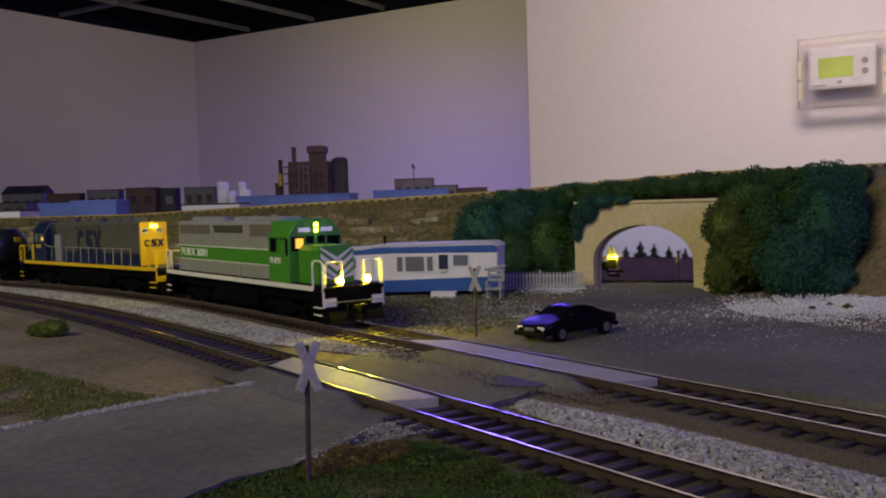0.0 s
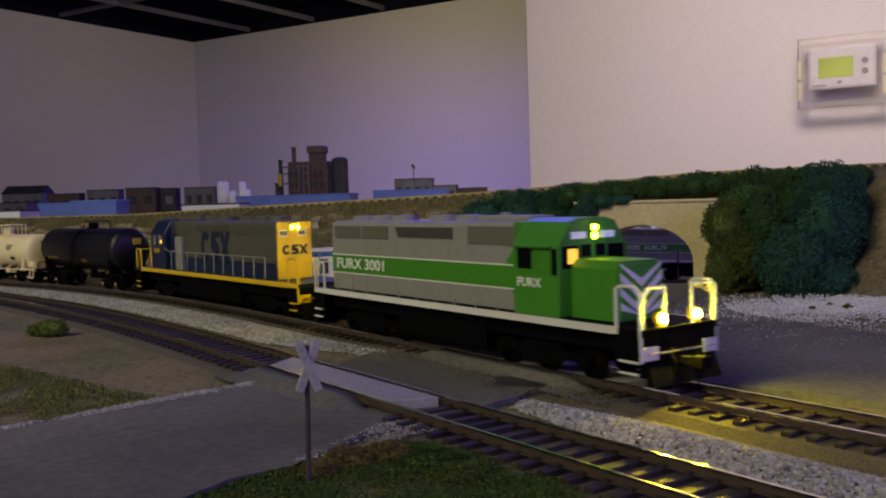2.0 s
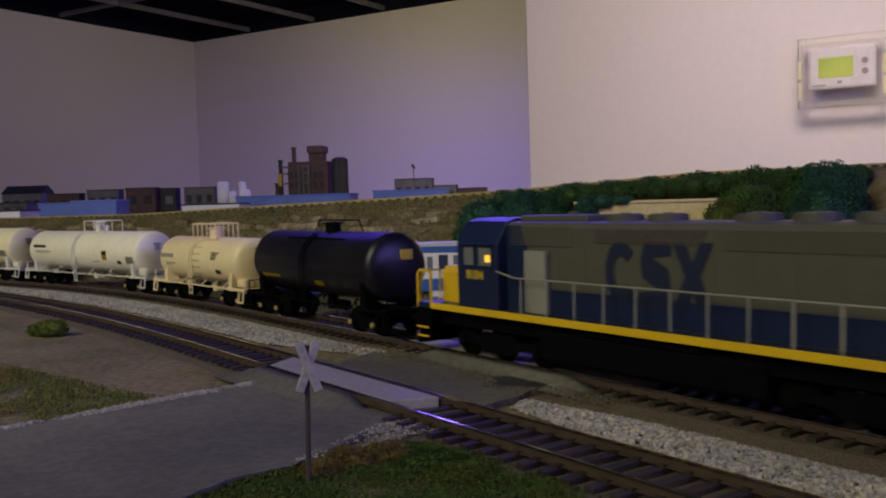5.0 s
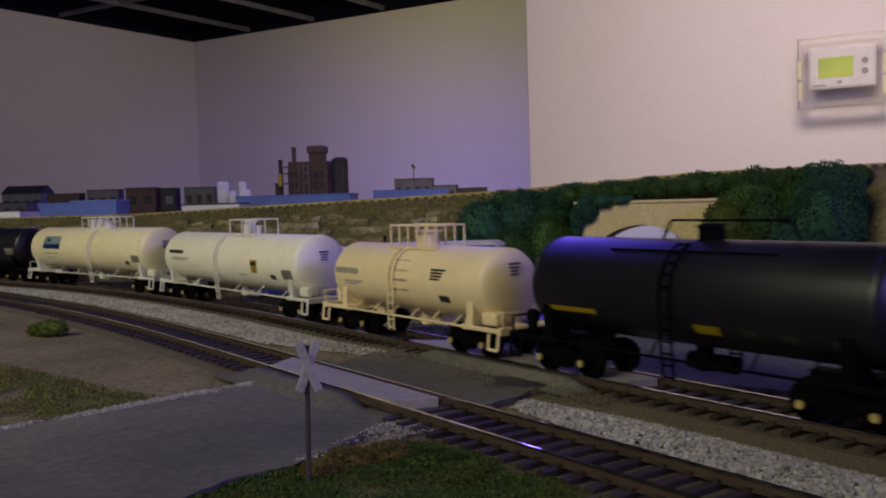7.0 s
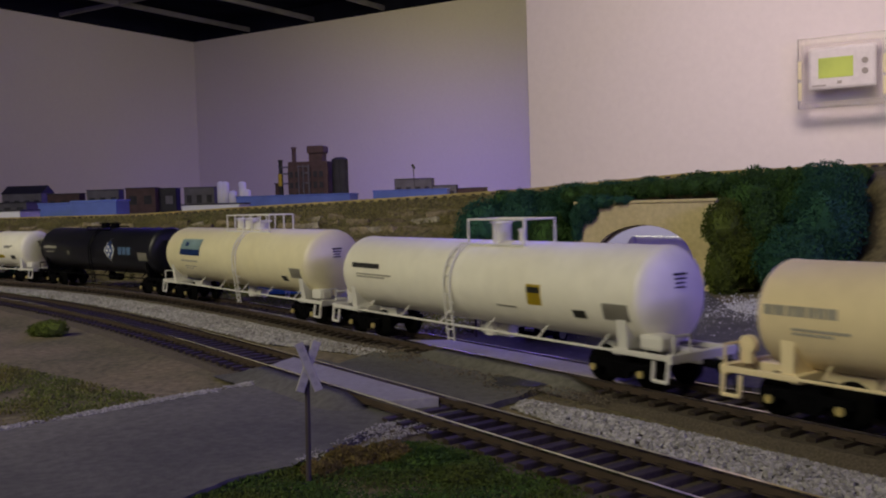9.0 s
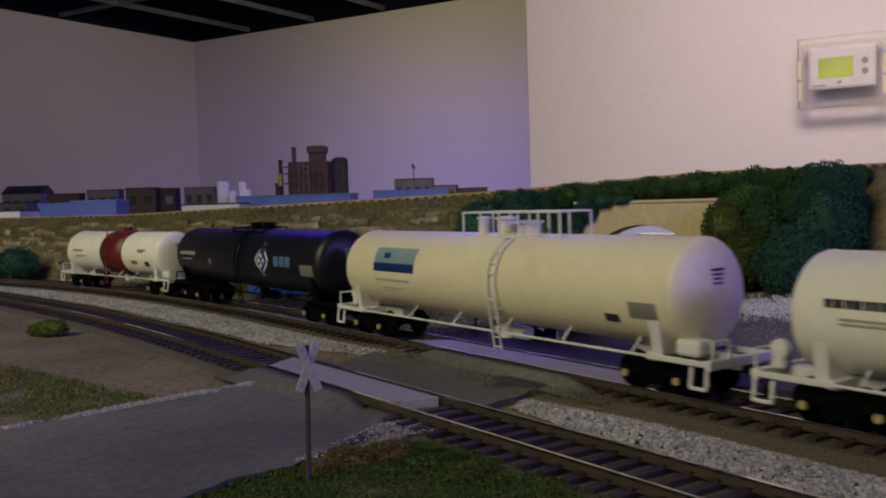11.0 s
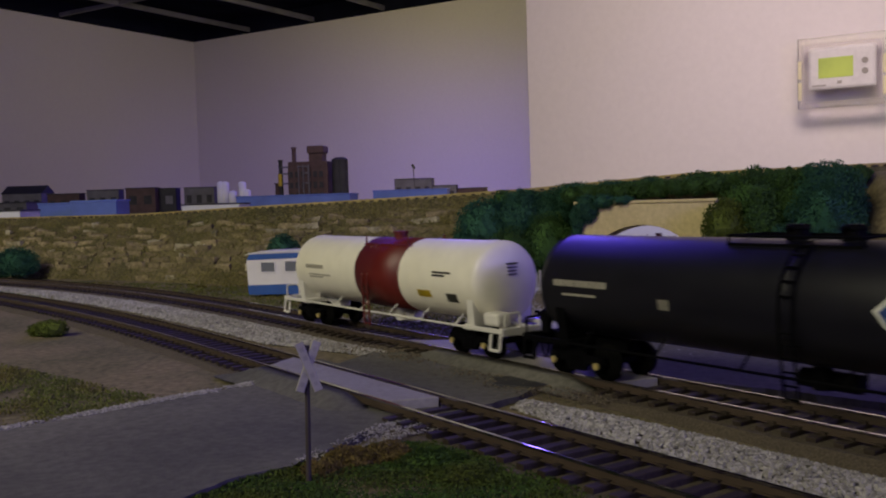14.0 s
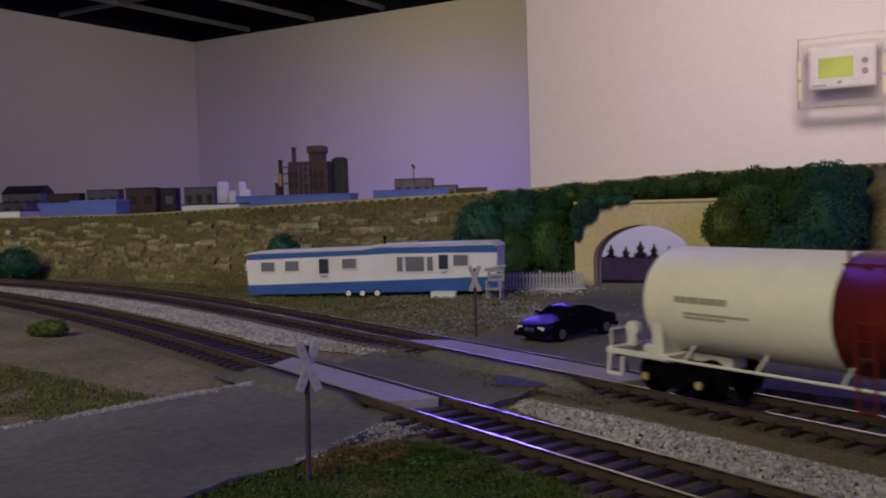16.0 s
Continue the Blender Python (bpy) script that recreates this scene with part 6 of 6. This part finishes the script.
rod(bm, (-60, -27, 54), (-60, -27, 84), 4.5, 12)
part("yellow_tank", bm, "amber", plant, "small yellow tank")
bm = bm_new()
box(bm, 12, 46, -20, 20, 100, 132, 1)
box(bm, 8, 50, -24, 24, 132, 150, 2)
part("tower", bm, "far_brick", plant)
for x in (78, 90):
    bm = bm_new()
    rod(bm, (x, 0, 24), (x, 0, 116), 14, 20)
    rod(bm, (x, 0, 4), (x, 0, 24), 5, 20, 14)
    rod(bm, (x, 0, 116), (x, 0, 121), 14, 20, 5)
    for a in range(4):
        rod(bm, (x + 11 * math.cos(a * 1.57), 11 * math.sin(a * 1.57), 0), (x + 11 * math.cos(a * 1.57), 11 * math.sin(a * 1.57), 30), 1.2, 6)
    part("silo", bm, "far_dark", plant, "dark steel silo")
bm = bm_new()
for z in (60, 84, 100):
    pipe(bm, [(-60, -22, z), (-25, -26, z), (14, -36, z), (14, -36, 8)], 2.0)
for x in (-10, 2, 16):
    rod(bm, (x, -38, 0), (x, -38, 104), 1.6, 6)
part("pipework", bm, "far_grey", plant)


def far_block(name, label, category, x, y, w, d, h, material, rz=0, roof=0.0, parts=()):
    t = thing(name, label, category, x=x, y=y, z=BASE, rz=rz)
    b = bm_new()
    box(b, -w / 2, w / 2, -d / 2, d / 2, 0, h, 1.0)
    wl = part("wall" if category == "building" else "body", b, material, t)
    b = bm_new()
    if roof:
        prism(b, [(-d / 2 - 2, h), (0, h + roof), (d / 2 + 2, h)], -w / 2 - 2, w / 2 + 2, "yz")
    else:
        box(b, -w / 2 - 1, w / 2 + 1, -d / 2 - 1, d / 2 + 1, h, h + 2, 0.4)
    part("roof", b, "far_dark" if material != "far_blue_lit" else "far_blue_lit", t)
    k = max(1, int(w / 22)) if material not in ("far_blue_lit", "far_white") else 0
    for i in range(k):
        b = bm_new()
        x0 = -w / 2 + w * (i + 0.25) / k
        box(b, x0, x0 + w * 0.5 / k, -d / 2 - 0.6, -d / 2 + 0.2, h * 0.35, h * 0.7)
        part("window" if category == "building" else "side_door", b, "far_dark" if material != "far_dark" else "far_grey", wl)
    return t


far_block("long_shed", "long shed model on the far layout, blue light painted in", "building", -424, 1160, 57, 40, 18, "far_blue_lit", -4)
far_block("long_shed", "dim shed model on the far layout, blue light painted in", "building", -500, 1240, 56, 40, 17, "far_blue_lit", -4)
far_block("warehouse", "low warehouse model on the far layout, blue light painted in", "building", -240, 1560, 190, 70, 22, "far_blue_lit", -6)
far_block("warehouse", "low warehouse model beside the silos, blue light painted in", "building", -60, 1900, 150, 60, 30, "far_blue_lit", -6)
far_block("flat_shed", "flat pale shed catching blue light", "building", -350, 1450, 90, 60, 11, "far_white", -4)
far_block("boxcar", "brown boxcar model in the far yard", "boxcar", -640, 2000, 64, 30, 52, "far_brick", -3)
far_block("boxcar", "dark boxcar model in the far yard", "boxcar", -600, 2020, 62, 30, 50, "far_dark", -3)
far_block("boxcar", "grey boxcar model in the far yard", "boxcar", -720, 2000, 70, 30, 50, "far_grey", -3)
far_block("boxcar", "grey boxcar model in the far yard", "boxcar", -520, 2020, 66, 30, 50, "far_grey", -3)
far_block("boxcar", "brown boxcar model in the far yard", "boxcar", -800, 1990, 70, 30, 44, "far_brick", -3)
far_block("depot", "grey flat-roofed depot model on the far layout", "building", -66, 2320, 92, 60, 62, "far_grey", -6)
far_block("depot", "low grey depot annex model on the far layout", "building", 5, 2330, 70, 50, 44, "far_grey", -6)
far_block("depot", "low dark shed model on the far layout", "building", 70, 2350, 90, 50, 36, "far_brick", -6)
far_block("farm_shed", "grey gabled shed model on the far layout", "building", -930, 2100, 90, 60, 50, "far_grey", -3, 18)
far_block("farm_shed", "low grey shed model on the far layout", "building", -860, 1800, 150, 60, 26, "far_grey", -3)
far_block("farm_shed", "pale low shed model on the far layout", "building", -545, 1150, 76, 50, 9, "far_white", -3)
for i, (x, h) in enumerate(((-449, 57), (-440, 57), (-405, 56), (-396, 40), (-425, 38))):
    t = thing("storage_tank", "white cylindrical storage tank model lit blue", "tank", "storage tanks on the far layout", x=x, y=1900, z=BASE)
    bm = bm_new()
    rod(bm, (0, 0, 0), (0, 0, h), 7.5, 20)
    part("shell", bm, "far_white", t, "", True)
    bm = bm_new()
    rod(bm, (0, 0, h), (0, 0, h + 2.5), 7.5, 20, 1.5)
    part("roof", bm, "far_white", t)
t = thing("radio_mast", "thin dark mast model on the far layout", "mast", x=-62, y=2290, z=BASE)
bm = bm_new()
rod(bm, (0, 0, 0), (-6, 0, 96), 0.8, 6)
rod(bm, (-8, 0, 98), (-2, 0, 88), 3.0, 10)
part("mast", bm, "far_dark", t)
# loose wire hanging in the bare ceiling
t = thing("ceiling_cable", "loose grey cable hanging from the ceiling grid", "cable")
bm = bm_new()
pts = [(-1150 + 130 * i, 5600 - 60 * i, 1440 - 90 * math.sin(math.pi * i / 7)) for i in range(8)]
pipe(bm, pts, 7, 8)
part("cable", bm, "far_grey", t)

# ---------------- trees along the layout's edge, seen in the mirror ----------------
def tree(x, y, h, r, seed):
    g = np.random.default_rng(seed)
    t = thing("conifer_tree", "small dark conifer model at the layout's edge", "tree", "trees along the layout's edge", x=x, y=y, z=GROUND - 1)
    b = bm_new()
    rod(b, (0, 0, 0), (0, 0, h * 0.95), r * 0.16, 8, 0.2)
    for i in range(14):
        z, a = h * g.uniform(0.15, 0.85), g.uniform(0, 6.283)
        w = r * (1 - z / h) * 1.0
        rod(b, (0, 0, z), (w * math.cos(a), w * math.sin(a), z - 0.08 * h), 0.35, 5, 0.15)
    part("trunk", b, "bark", t)
    k = 3200
    z = h * (1 - np.sqrt(g.uniform(0, 1, k))) * 0.92 + h * 0.08
    rad = r * (1 - z / h) * np.sqrt(g.uniform(0.1, 1, k)) * 1.7 * (0.8 + 0.35 * np.sin(z / h * 40))
    a = g.uniform(0, 6.283, k)
    leaves("crown", np.stack([rad * np.cos(a), rad * np.sin(a), z], 1), 1.3, "leaf", t, seed)


AX, AY = -0.605, -0.797
board = thing("fascia_board", "plain brown backdrop board at the layout's edge", "board")
board.matrix_world = pose((135 + AX * 760) * MM, (643 + AY * 760) * MM, (GROUND - 3) * MM, 0, 0, math.degrees(math.atan2(AY, AX)) - 90)
b = bm_new()
box(b, -320, 320, -3, 3, 0, 40, 0.5)
part("board", b, mat("brown_board", (0.30, 0.22, 0.17), 0.85, vary=0.12, scale=40), board)
b = bm_new()
box(b, -320, 320, -4, 4, 40, 41.5, 0.4)
part("cap_rail", b, "bark", board)
for i, (v, h, r) in enumerate(((-62, 56, 16), (-40, 60, 15), (-18, 57, 16), (4, 66, 17), (24, 61, 16), (46, 57, 17), (70, 53, 16), (96, 55, 16), (122, 52, 16), (150, 56, 16), (180, 52, 15), (212, 55, 15), (-86, 58, 15), (-110, 62, 15))):
    tree(135 + AX * 785 - AY * v, 643 + AY * 785 + AX * v, h, r, 90 + i)


# ---------------- motion ----------------
SPEED, EASE, SETTLED = 116.464, 3.4658, 3.0754


def travelled(t):
    return SPEED * t + (EASE * (SETTLED - t) ** 2 if t < SETTLED else 0)


def car_pose(s, bogies, turn):
    ax, ay, _ = on(MAIN, s - bogies / 2)
    bx, by, _ = on(MAIN, s + bogies / 2)
    return pose((ax + bx) / 2 * MM, (ay + by) / 2 * MM, 0, 0, 0, math.degrees(math.atan2(by - ay, bx - ax)) + turn)


def motions():
    for car, s0, bogies, turn in TRAIN:
        walk(car, [(t / 4, car_pose(s0 + travelled(t / 4), bogies, turn)) for t in range(65)])
    turned = {car: (1 if turn == 0 else -1) for car, _, _, turn in TRAIN}
    for wheels, ax, car in SPINNING:
        way = turned[car] / WHEEL_R
        walk(wheels, [(k / 15, pose(ax * MM, 0, WHEEL_R * MM, 0, math.degrees(travelled(k / 15) * way), 0)) for k in range(241)])


motions()
